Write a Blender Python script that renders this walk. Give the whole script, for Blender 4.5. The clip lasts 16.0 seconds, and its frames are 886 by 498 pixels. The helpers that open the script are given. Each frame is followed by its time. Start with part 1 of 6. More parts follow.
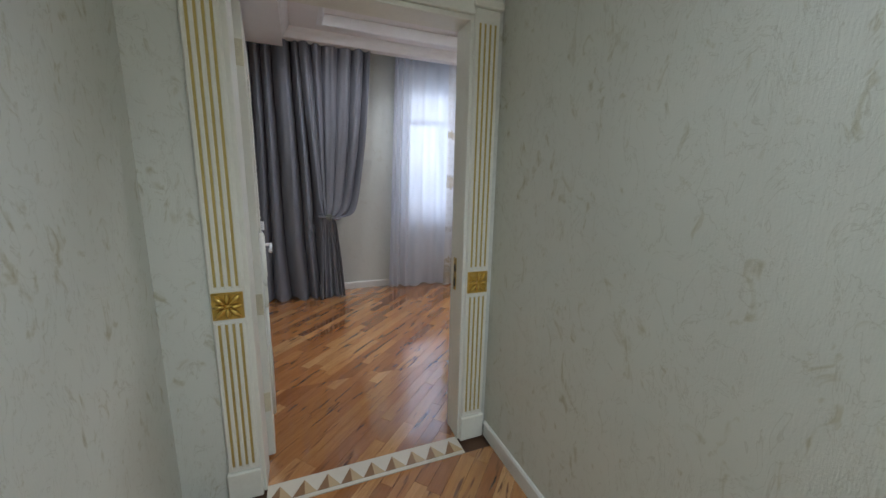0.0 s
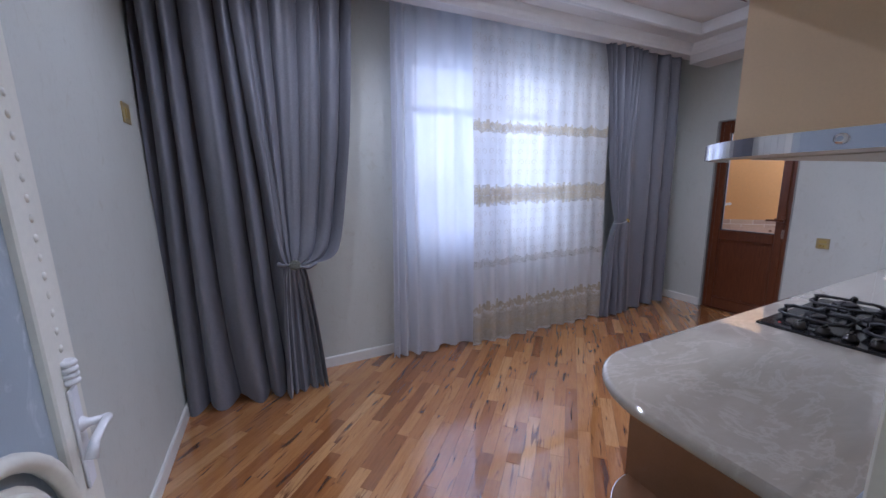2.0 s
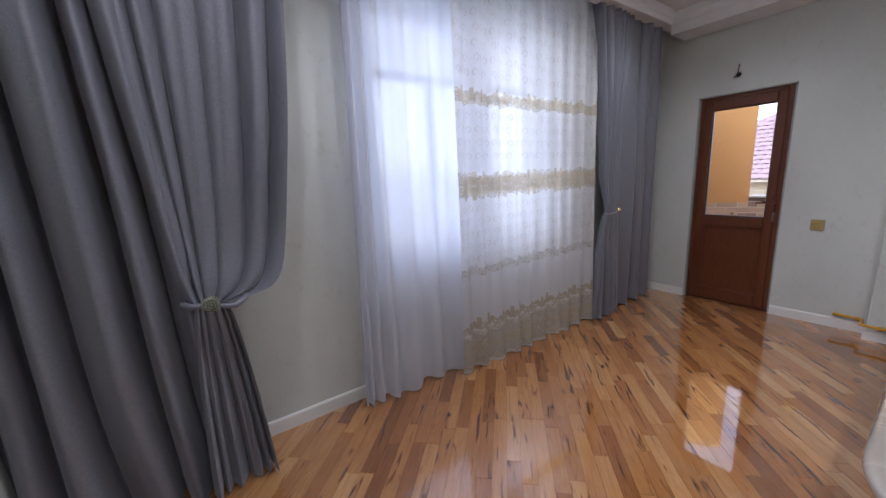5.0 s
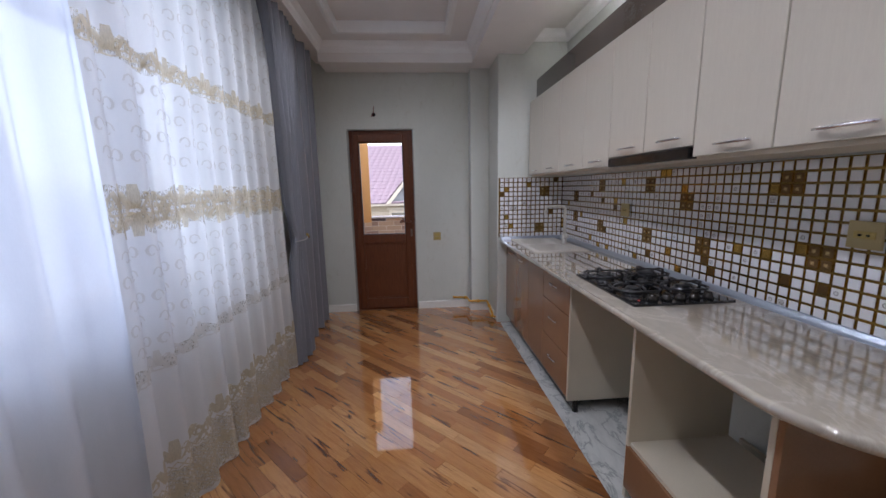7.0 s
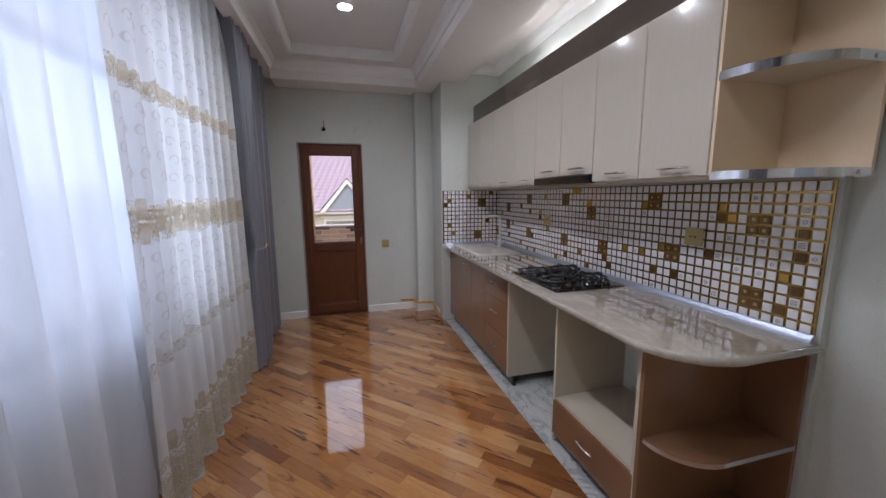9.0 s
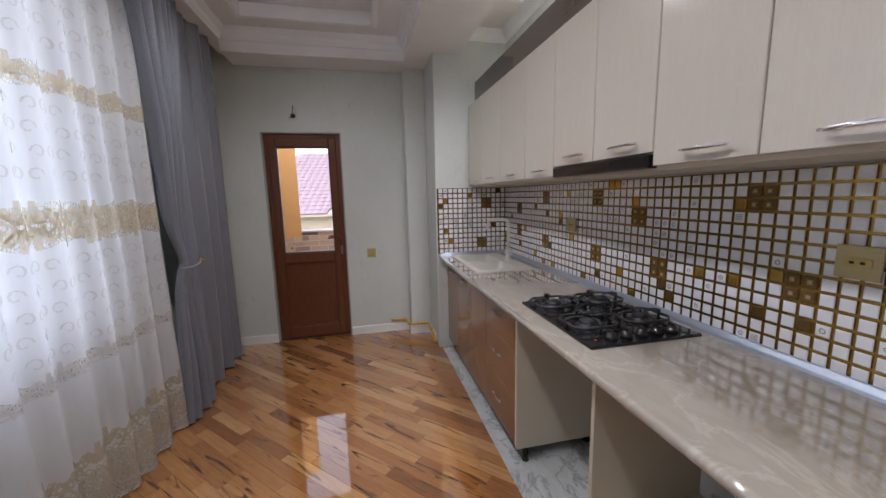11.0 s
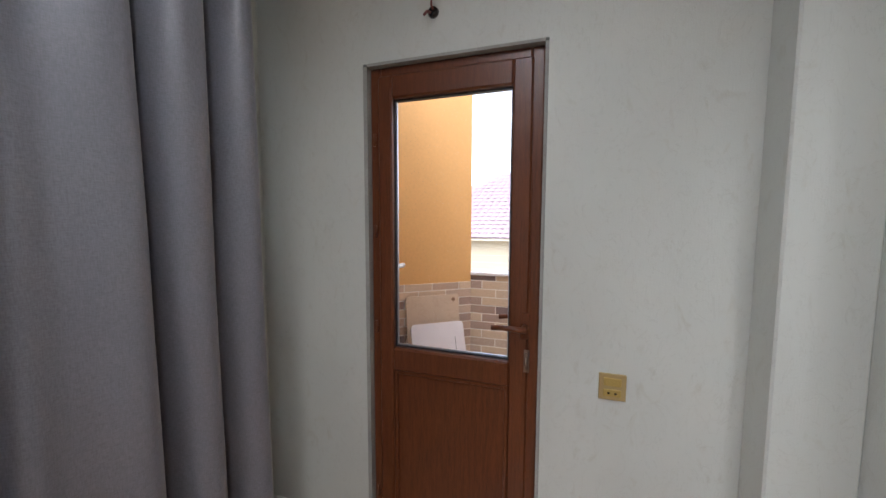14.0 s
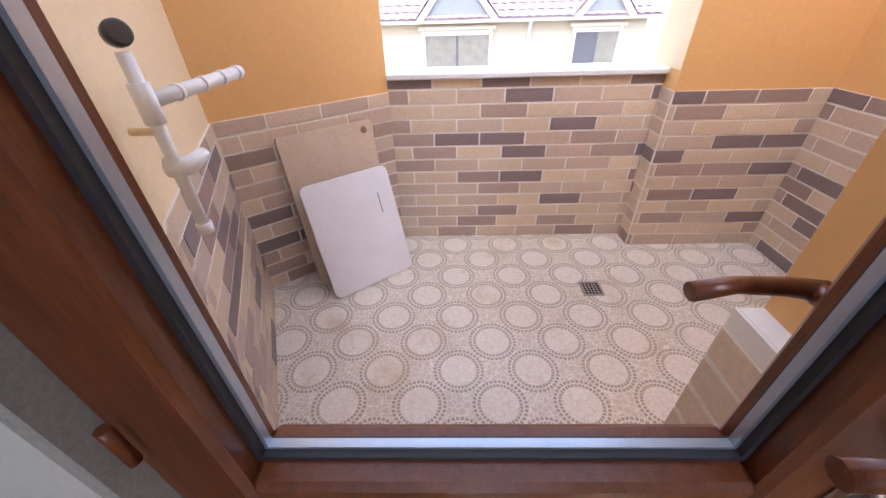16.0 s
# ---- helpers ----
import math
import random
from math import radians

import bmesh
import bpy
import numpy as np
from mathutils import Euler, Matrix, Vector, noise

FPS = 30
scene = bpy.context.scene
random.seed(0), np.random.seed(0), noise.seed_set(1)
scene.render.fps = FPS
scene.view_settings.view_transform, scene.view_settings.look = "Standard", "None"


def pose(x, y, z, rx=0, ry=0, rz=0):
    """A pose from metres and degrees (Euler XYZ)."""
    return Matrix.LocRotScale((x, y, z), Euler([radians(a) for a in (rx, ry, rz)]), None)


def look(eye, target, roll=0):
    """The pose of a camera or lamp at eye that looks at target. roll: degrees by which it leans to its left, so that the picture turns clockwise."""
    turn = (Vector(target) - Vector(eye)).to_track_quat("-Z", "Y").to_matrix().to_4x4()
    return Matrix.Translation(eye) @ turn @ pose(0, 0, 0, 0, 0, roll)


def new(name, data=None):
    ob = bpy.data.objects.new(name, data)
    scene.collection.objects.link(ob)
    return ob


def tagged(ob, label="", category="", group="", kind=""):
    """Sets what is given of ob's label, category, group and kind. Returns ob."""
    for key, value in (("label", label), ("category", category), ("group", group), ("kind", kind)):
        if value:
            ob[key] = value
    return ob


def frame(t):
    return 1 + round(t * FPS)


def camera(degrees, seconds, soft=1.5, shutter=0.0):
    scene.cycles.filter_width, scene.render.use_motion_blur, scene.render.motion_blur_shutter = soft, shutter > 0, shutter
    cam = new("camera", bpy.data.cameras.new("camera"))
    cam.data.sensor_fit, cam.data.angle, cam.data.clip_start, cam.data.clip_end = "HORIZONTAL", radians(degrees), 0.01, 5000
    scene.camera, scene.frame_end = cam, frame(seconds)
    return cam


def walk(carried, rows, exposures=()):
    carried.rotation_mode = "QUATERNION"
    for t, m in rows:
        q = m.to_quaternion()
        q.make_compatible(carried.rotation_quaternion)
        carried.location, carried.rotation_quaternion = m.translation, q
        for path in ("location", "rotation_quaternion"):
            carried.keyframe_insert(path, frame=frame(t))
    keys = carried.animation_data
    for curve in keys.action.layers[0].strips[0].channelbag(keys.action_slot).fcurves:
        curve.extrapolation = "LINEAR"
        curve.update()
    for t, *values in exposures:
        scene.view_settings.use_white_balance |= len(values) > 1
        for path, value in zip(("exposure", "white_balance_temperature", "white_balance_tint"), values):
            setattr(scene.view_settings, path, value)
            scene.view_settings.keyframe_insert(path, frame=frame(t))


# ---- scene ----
cam = camera(101.9, 16.0)
PATH = [
    (0, (0.865, 0.815, 1.407), (1.598, 2.634, 1.015), 1.3),
    (0.5, (0.95, 1.317, 1.414), (1.442, 3.194, 0.929), 0.1),
    (1, (0.986, 1.76, 1.439), (1.244, 3.708, 1.07), -0.5),
    (1.5, (0.966, 2.203, 1.456), (1.725, 4.016, 1.087), -0.4),
    (2, (1.063, 2.418, 1.452), (1.903, 4.197, 1.095), -1.3),
    (2.5, (1.118, 2.533, 1.429), (2.296, 4.126, 1.158), 0.3),
    (3, (1.096, 2.574, 1.442), (2.381, 4.089, 1.218), 0.8),
    (3.2, (1.082, 2.582, 1.448), (2.281, 4.169, 1.236), 0.3),
    (5.3, (1.186, 3.353, 1.416), (2.327, 4.939, 0.992), -3.6),
    (5.5, (1.318, 3.458, 1.414), (2.612, 4.926, 1.0), -3.5),
    (5.6, (1.385, 3.484, 1.42), (2.8, 4.837, 1.013), -2.5),
    (6, (1.532, 3.716, 1.377), (3.43, 4.227, 1.006), -0.2),
    (6.5, (1.518, 3.934, 1.396), (3.482, 4.018, 1.031), 1.3),
    (7, (1.347, 4.038, 1.405), (3.314, 3.896, 1.067), -1.2),
    (7.5, (1.239, 4.27, 1.442), (3.179, 3.852, 1.195), -1.0),
    (8, (1.127, 4.375, 1.447), (3.074, 3.975, 1.221), -0.5),
    (8.5, (1.012, 4.34, 1.434), (2.947, 3.928, 1.139), -1.4),
    (8.7, (0.993, 4.312, 1.437), (2.915, 3.844, 1.144), -1.4),
    (10.8, (1.579, 3.862, 1.459), (3.469, 3.286, 1.147), 0.9),
    (11, (1.716, 3.864, 1.426), (3.648, 3.444, 1.129), -1.3),
    (11.5, (2.04, 3.741, 1.416), (4.029, 3.762, 1.203), -0.9),
    (12, (2.493, 3.746, 1.409), (4.469, 3.83, 1.109), 0.0),
    (12.5, (2.877, 3.709, 1.401), (4.784, 4.238, 1.111), -1.0),
    (13, (3.292, 3.877, 1.392), (5.203, 4.384, 1.086), 0.6),
    (13.5, (3.696, 3.942, 1.379), (5.579, 4.544, 1.076), -2.0),
    (14, (4.123, 3.987, 1.422), (6.016, 4.612, 1.263), 0.2),
    (14.5, (4.542, 4.146, 1.431), (6.436, 4.697, 1.1), -0.7),
    (15, (4.862, 4.288, 1.397), (6.694, 4.866, 0.842), -0.1),
    (15.5, (5.134, 4.424, 1.309), (6.942, 4.539, 0.461), -0.8),
    (16, (5.306, 4.448, 1.265), (6.944, 4.496, 0.119), -1.7),
]
walk(cam, [(t, look(eye, target, roll)) for t, eye, target, roll in PATH],
     exposures=[(0, 1.6, 6000, 12), (1.5, 1.5, 5300, 22), (3, 1.6, 5500, 20), (5.5, 1.5, 5900, 18), (8, 1.36, 5900, 16), (11, 1.58, 6200, 16), (13, 1.88, 6050, 13), (14.2, 2.02, 6150, 12), (14.7, 1.95, 6200, 12), (15.2, 1.85, 6100, 14), (15.6, 1.95, 5950, 16), (16, 2.4, 5700, 18)])

# ---- world, sun, large lights ----
world = bpy.data.worlds.new("world")
scene.world = world
world.use_nodes = True
wn = world.node_tree.nodes
sky = wn.new("ShaderNodeTexSky")
sky.sky_type, sky.sun_disc = "NISHITA", False
sky.sun_elevation, sky.sun_rotation = radians(52), radians(280)
sky.dust_density, sky.air_density, sky.ozone_density = 1.5, 1.0, 0.4
wn["Background"].inputs["Strength"].default_value = 0.125
haze = wn.new("ShaderNodeHueSaturation")
haze.inputs["Saturation"].default_value, haze.inputs["Value"].default_value = 0.35, 1.25
world.node_tree.links.new(sky.outputs[0], haze.inputs["Color"])
world.node_tree.links.new(haze.outputs[0], wn["Background"].inputs["Color"])

sun = new("sun", bpy.data.lights.new("sun", "SUN"))
sun.data.energy, sun.data.angle, sun.data.color = 0.45, radians(40), (1.0, 0.98, 0.95)
sun.matrix_world = look((0, 0, 20), (0 + 8 * math.sin(radians(100)), 8 * math.cos(radians(100)), 20 - 10.2))


def area(name, eye, target, sx, sy, watts, color):
    lamp = new(name, bpy.data.lights.new(name, "AREA"))
    lamp.data.shape, lamp.data.size, lamp.data.size_y = "RECTANGLE", sx, sy
    lamp.data.energy, lamp.data.color = watts, color
    lamp.matrix_world = look(eye, target)
    return lamp


def spot(name, eye, watts, color=(0.98, 0.98, 1.0), size=150, radius=0.04):
    lamp = new(name, bpy.data.lights.new(name, "SPOT"))
    lamp.data.energy, lamp.data.color = watts, color
    lamp.data.spot_size, lamp.data.spot_blend, lamp.data.shadow_soft_size = radians(size), 0.6, radius
    lamp.matrix_world = look(eye, (eye[0], eye[1] + 0.0001, eye[2] - 1))
    return lamp


# daylight of the sky in the window's opening
area("window_daylight", (2.95, 5.44, 1.75), (2.95, 0, 1.2), 1.5, 1.58, 2.7, (0.62, 0.77, 1.0))

# ---- materials ----
MATS = {}


def shader(name):
    m = bpy.data.materials.new(name)
    m.use_nodes = True
    nt = m.node_tree
    return m, nt, nt.nodes["Principled BSDF"], nt.nodes, nt.links


def position(nt, scale=(1, 1, 1), rot=(0, 0, 0)):
    g = nt.nodes.new("ShaderNodeNewGeometry")
    mp = nt.nodes.new("ShaderNodeMapping")
    mp.inputs["Scale"].default_value, mp.inputs["Rotation"].default_value = scale, rot
    nt.links.new(g.outputs["Position"], mp.inputs["Vector"])
    return mp.outputs["Vector"]


def noise_of(nt, vec, scale, detail=4, rough=0.55, distort=0.0):
    n = nt.nodes.new("ShaderNodeTexNoise")
    n.inputs["Scale"].default_value, n.inputs["Detail"].default_value = scale, detail
    n.inputs["Roughness"].default_value, n.inputs["Distortion"].default_value = rough, distort
    nt.links.new(vec, n.inputs["Vector"])
    return n.outputs["Fac"]


def ramp(nt, fac, stops):
    r = nt.nodes.new("ShaderNodeValToRGB")
    while len(r.color_ramp.elements) < len(stops):
        r.color_ramp.elements.new(0.5)
    for e, (p, c) in zip(r.color_ramp.elements, stops):
        e.position, e.color = p, (*c, 1) if len(c) == 3 else c
    nt.links.new(fac, r.inputs["Fac"])
    return r.outputs["Color"]


def mix(nt, fac, a, b, mode="MIX"):
    m = nt.nodes.new("ShaderNodeMix")
    m.data_type, m.blend_type = "RGBA", mode
    for sock, v in ((m.inputs[0], fac), (m.inputs[6], a), (m.inputs[7], b)):
        if isinstance(v, (int, float)):
            sock.default_value = v
        elif isinstance(v, tuple):
            sock.default_value = (*v, 1)
        else:
            nt.links.new(v, sock)
    return m.outputs[2]


def bump(nt, bsdf, height, strength=0.2, dist=0.002):
    b = nt.nodes.new("ShaderNodeBump")
    b.inputs["Strength"].default_value, b.inputs["Distance"].default_value = strength, dist
    nt.links.new(height, b.inputs["Height"])
    nt.links.new(b.outputs[0], bsdf.inputs["Normal"])


def maths(nt, op, a, b=None, c=None):
    n = nt.nodes.new("ShaderNodeMath")
    n.operation = op
    for i, v in enumerate((a, b, c)):
        if v is None:
            continue
        if isinstance(v, (int, float)):
            n.inputs[i].default_value = v
        else:
            nt.links.new(v, n.inputs[i])
    return n.outputs[0]


def plain(name, color, rough=0.5, metal=0.0, var=0.06, scale=30, bumps=0.05, coat=0.0, spec=0.5):
    """Paint, metal or plastic with slight mottling at two scales."""
    m, nt, b, nodes, links = shader(name)
    vec = position(nt)
    fine, broad = noise_of(nt, vec, scale * 6, 3), noise_of(nt, vec, scale * 0.2, 3)
    dark, light = tuple(c * (1 - var) for c in color), tuple(min(1, c * (1 + var)) for c in color)
    links.new(ramp(nt, mix_fac(nt, fine, broad), [(0.3, dark), (0.7, light)]), b.inputs["Base Color"])
    b.inputs["Roughness"].default_value, b.inputs["Metallic"].default_value = rough, metal
    b.inputs["Coat Weight"].default_value, b.inputs["Specular IOR Level"].default_value = coat, spec
    if bumps:
        bump(nt, b, fine, bumps, 0.001)
    return m


def mix_fac(nt, a, b):
    return maths(nt, "ADD", maths(nt, "MULTIPLY", a, 0.5), maths(nt, "MULTIPLY", b, 0.5))


def wallpaper(name, base, mark, streak):
    """Embossed decorative wall covering with faint brushed marks."""
    m, nt, b, nodes, links = shader(name)
    vec = position(nt, (1, 1, 0.6))
    fine = noise_of(nt, position(nt), 190, 4, 0.6)
    broad = noise_of(nt, vec, 2.2, 3)
    marks = noise_of(nt, vec, 13, 3, 0.6, 1.6)
    veins = noise_of(nt, position(nt, (1.4, 1.4, 0.8)), 7.5, 4, 0.6, 1.6)
    col = mix(nt, ramp(nt, broad, [(0.35, (0, 0, 0)), (0.7, (1, 1, 1))]), base, tuple(c * 0.93 for c in base))
    col = mix(nt, ramp(nt, marks, [(0.60, (0, 0, 0)), (0.74, (streak,) * 3)]), col, mark)
    col = mix(nt, ramp(nt, veins, [(0.488, (0, 0, 0)), (0.5, (streak * 0.35,) * 3), (0.512, (0, 0, 0))]), col, tuple(c * 0.75 for c in mark))
    links.new(col, b.inputs["Base Color"])
    b.inputs["Roughness"].default_value = 0.55
    weave = noise_of(nt, position(nt, (1, 1, 0.12)), 260, 2)
    bump(nt, b, maths(nt, "ADD", mix_fac(nt, fine, weave), maths(nt, "MULTIPLY", marks, 0.8)), 0.35, 0.003)
    return m


def wood_floor(name, island):
    """Lacquered hardwood: every stave has its own tone and grain."""
    m, nt, b, nodes, links = shader(name)
    if island:
        rnd = nodes.new("ShaderNodeNewGeometry").outputs["Random Per Island"]
    else:
        rnd = nodes.new("ShaderNodeObjectInfo").outputs["Random"]
    vec = position(nt, (1, 1, 1), (0, 0, radians(-45)))
    shift = nodes.new("ShaderNodeVectorMath")
    shift.operation = "ADD"
    comb = nodes.new("ShaderNodeCombineXYZ")
    links.new(maths(nt, "MULTIPLY", rnd, 37.0), comb.inputs[0])
    links.new(maths(nt, "MULTIPLY", rnd, 91.0), comb.inputs[2])
    links.new(vec, shift.inputs[0])
    links.new(comb.outputs[0], shift.inputs[1])
    mp = nodes.new("ShaderNodeMapping")
    mp.inputs["Scale"].default_value = (1.0, 9.0, 1.0)
    links.new(shift.outputs[0], mp.inputs["Vector"])
    grain = noise_of(nt, mp.outputs[0], 7, 6, 0.6, 0.6)
    fine = noise_of(nt, mp.outputs[0], 45, 3, 0.6)
    streak = noise_of(nt, mp.outputs[0], 3.2, 3, 0.5, 1.0)
    tone = ramp(nt, rnd, [(0.0, (0.24, 0.088, 0.026)), (0.14, (0.37, 0.150, 0.044)), (0.42, (0.46, 0.205, 0.062)),
                          (0.7, (0.55, 0.262, 0.088)), (0.88, (0.64, 0.35, 0.14)), (1.0, (0.34, 0.132, 0.040))])
    col = mix(nt, ramp(nt, grain, [(0.36, (0.62, 0.62, 0.62)), (0.6, (1, 1, 1))]), mix(nt, 1.0, tone, (0.55, 0.42, 0.33), "MULTIPLY"), tone)
    col = mix(nt, ramp(nt, streak, [(0.60, (0, 0, 0)), (0.68, (0.9, 0.9, 0.9))]), col, (0.11, 0.038, 0.015))
    col = mix(nt, ramp(nt, fine, [(0.3, (0.16, 0.16, 0.16)), (0.6, (0, 0, 0))]), col, (0.18, 0.07, 0.03))
    links.new(col, b.inputs["Base Color"])
    rough = ramp(nt, noise_of(nt, position(nt), 3.0, 4), [(0.3, (0.04,) * 3), (0.7, (0.10,) * 3)])
    links.new(rough, b.inputs["Roughness"])
    b.inputs["Coat Weight"].default_value, b.inputs["Coat Roughness"].default_value = 1.0, 0.03
    b.inputs["Coat IOR"].default_value = 2.0
    bump(nt, b, noise_of(nt, position(nt), 9, 2), 0.05, 0.004)
    return m


def marble(name, base, vein, rough, scale=3.0, amount=0.8, polish=0.0):
    m, nt, b, nodes, links = shader(name)
    vec = position(nt, (1, 1, 1), (0, 0, 0.5))
    v1 = noise_of(nt, position(nt, (1, 1.8, 1), (0, 0, 0.6)), scale, 6, 0.65, 0.8)
    v2 = noise_of(nt, position(nt, (1, 2.6, 1), (0, 0, 0.9)), scale * 3, 5, 0.6, 0.8)
    cloud = noise_of(nt, vec, scale * 0.7, 4)
    col = mix(nt, ramp(nt, cloud, [(0.3, (0, 0, 0)), (0.7, (1, 1, 1))]), base, tuple(c * 0.84 for c in base))
    col = mix(nt, ramp(nt, v1, [(0.47, (0, 0, 0)), (0.5, (amount,) * 3), (0.53, (0, 0, 0))]), col, vein)
    col = mix(nt, ramp(nt, v2, [(0.42, (amount * 0.5,) * 3), (0.55, (0, 0, 0))]), col, tuple((a + c) / 2 for a, c in zip(base, vein)))
    links.new(col, b.inputs["Base Color"])
    b.inputs["Roughness"].default_value = rough
    if polish:
        b.inputs["Coat Weight"].default_value, b.inputs["Coat IOR"].default_value, b.inputs["Coat Roughness"].default_value = polish, 1.8, 0.02
    return m


def fabric(name, color, sheen=0.4, rough=0.8):
    m, nt, b, nodes, links = shader(name)
    thread = noise_of(nt, position(nt, (1, 1, 0.15)), 420, 2)
    cross = noise_of(nt, position(nt, (0.2, 0.2, 1)), 420, 2)
    both = mix_fac(nt, thread, cross)
    links.new(ramp(nt, both, [(0.35, tuple(c * 0.82 for c in color)), (0.65, tuple(c * 1.15 for c in color))]), b.inputs["Base Color"])
    b.inputs["Roughness"].default_value = rough
    b.inputs["Sheen Weight"].default_value, b.inputs["Sheen Roughness"].default_value = sheen, 0.4
    bump(nt, b, both, 0.25, 0.001)
    return m


def sheer(name, color, see, glow):
    """Thin net: partly open weave, partly lit through."""
    m, nt, b, nodes, links = shader(name)
    nodes.remove(b)
    out = nodes["Material Output"]
    weave = noise_of(nt, position(nt, (1, 1, 0.25)), 300, 2)
    tr, tl, df = (nodes.new("ShaderNodeBsdf" + k) for k in ("Transparent", "Translucent", "Diffuse"))
    col = ramp(nt, weave, [(0.3, tuple(c * 0.93 for c in color)), (0.7, color)])
    links.new(col, tl.inputs["Color"])
    links.new(col, df.inputs["Color"])
    cloth, all_ = nodes.new("ShaderNodeMixShader"), nodes.new("ShaderNodeMixShader")
    cloth.inputs[0].default_value = glow
    links.new(df.outputs[0], cloth.inputs[1])
    links.new(tl.outputs[0], cloth.inputs[2])
    links.new(ramp(nt, weave, [(0.35, (see * 0.7,) * 3), (0.65, (min(1, see * 1.3),) * 3)]), all_.inputs[0])
    links.new(cloth.outputs[0], all_.inputs[1])
    links.new(tr.outputs[0], all_.inputs[2])
    links.new(all_.outputs[0], out.inputs["Surface"])
    return m


def varied(name, stops, rough=0.4, metal=0.0, coat=0.0, grain=60, depth=0.1):
    """Alike pieces, each with its own tone."""
    m, nt, b, nodes, links = shader(name)
    rnd = nodes.new("ShaderNodeObjectInfo").outputs["Random"]
    r = ramp(nt, rnd, stops)
    r.node.color_ramp.interpolation = "CONSTANT"
    n = noise_of(nt, position(nt), grain, 4)
    links.new(mix(nt, ramp(nt, n, [(0.35, (0, 0, 0)), (0.7, (1, 1, 1))]), r, mix(nt, 1.0, r, (0.86, 0.84, 0.82), "MULTIPLY")), b.inputs["Base Color"])
    b.inputs["Roughness"].default_value, b.inputs["Metallic"].default_value, b.inputs["Coat Weight"].default_value = rough, metal, coat
    bump(nt, b, n, depth, 0.001)
    return m


def wood(name, base, dark, rough=0.35, along=2, scale=8, coat=0.0):
    m, nt, b, nodes, links = shader(name)
    sc = [10.0, 10.0, 10.0]
    sc[along] = 0.7
    g = noise_of(nt, position(nt, tuple(sc)), scale, 5, 0.6, 0.5)
    f = noise_of(nt, position(nt, tuple(sc)), scale * 6, 3)
    links.new(ramp(nt, mix_fac(nt, g, f), [(0.35, dark), (0.65, base)]), b.inputs["Base Color"])
    b.inputs["Roughness"].default_value, b.inputs["Coat Weight"].default_value = rough, coat
    bump(nt, b, f, 0.08, 0.001)
    return m


def pebble_tile(name):
    """Pressed floor tile: rings of small setts round discs."""
    m, nt, b, nodes, links = shader(name)
    g = nodes.new("ShaderNodeNewGeometry")
    sep = nodes.new("ShaderNodeSeparateXYZ")
    links.new(g.outputs["Position"], sep.inputs[0])
    lattice = 0.3141
    x = maths(nt, "ADD", maths(nt, "DIVIDE", maths(nt, "ADD", sep.outputs[0], sep.outputs[1]), lattice), 0.48)
    y = maths(nt, "ADD", maths(nt, "DIVIDE", maths(nt, "SUBTRACT", sep.outputs[0], sep.outputs[1]), lattice), 0.655)
    dx, dy = (maths(nt, "SUBTRACT", maths(nt, "FRACT", v), 0.5) for v in (x, y))
    rad = maths(nt, "SQRT", maths(nt, "ADD", maths(nt, "MULTIPLY", dx, dx), maths(nt, "MULTIPLY", dy, dy)))
    ang = maths(nt, "ARCTAN2", dy, dx)
    step = maths(nt, "DIVIDE", maths(nt, "SUBTRACT", rad, 0.325), 0.0855)
    rings = maths(nt, "FRACT", step)
    spokes = maths(nt, "FRACT", maths(nt, "ADD", maths(nt, "MULTIPLY", ang, 5.73), maths(nt, "MULTIPLY", maths(nt, "FLOOR", step), 0.5)))
    joint1 = maths(nt, "GREATER_THAN", maths(nt, "ABSOLUTE", maths(nt, "SUBTRACT", rings, 0.5)), 0.36)
    joint2 = maths(nt, "GREATER_THAN", maths(nt, "ABSOLUTE", maths(nt, "SUBTRACT", spokes, 0.5)), 0.37)
    ringzone = maths(nt, "MULTIPLY", maths(nt, "GREATER_THAN", rad, 0.325), maths(nt, "LESS_THAN", rad, 0.496))
    vor = nodes.new("ShaderNodeTexVoronoi")
    vor.feature = "DISTANCE_TO_EDGE"
    vor.inputs["Scale"].default_value = 42
    links.new(position(nt), vor.inputs["Vector"])
    crack = maths(nt, "LESS_THAN", vor.outputs["Distance"], 0.07)
    setts = maths(nt, "MULTIPLY", ringzone, maths(nt, "SUBTRACT", 1.0, maths(nt, "MAXIMUM", joint1, joint2)))
    between = maths(nt, "MULTIPLY", maths(nt, "GREATER_THAN", rad, 0.496), maths(nt, "SUBTRACT", 1.0, crack))
    disc = maths(nt, "LESS_THAN", rad, 0.325)
    lines = maths(nt, "MULTIPLY", disc, crack)
    dirt = noise_of(nt, position(nt), 3.5, 5, 0.6)
    stone = noise_of(nt, position(nt), 40, 3)
    col = mix(nt, stone, (0.66, 0.60, 0.50), (0.78, 0.73, 0.65))
    col = mix(nt, maths(nt, "MULTIPLY", setts, 0.85), col, (0.30, 0.245, 0.18))
    col = mix(nt, maths(nt, "MULTIPLY", between, 0.5), col, (0.42, 0.345, 0.255))
    col = mix(nt, maths(nt, "MULTIPLY", lines, 0.30), col, (0.45, 0.37, 0.28))
    col = mix(nt, ramp(nt, dirt, [(0.55, (0, 0, 0)), (0.75, (0.55,) * 3)]), col, (0.42, 0.28, 0.13))
    links.new(col, b.inputs["Base Color"])
    b.inputs["Roughness"].default_value = 0.32
    bump(nt, b, maths(nt, "SUBTRACT", 1.0, lines), 0.5, 0.003)
    return m


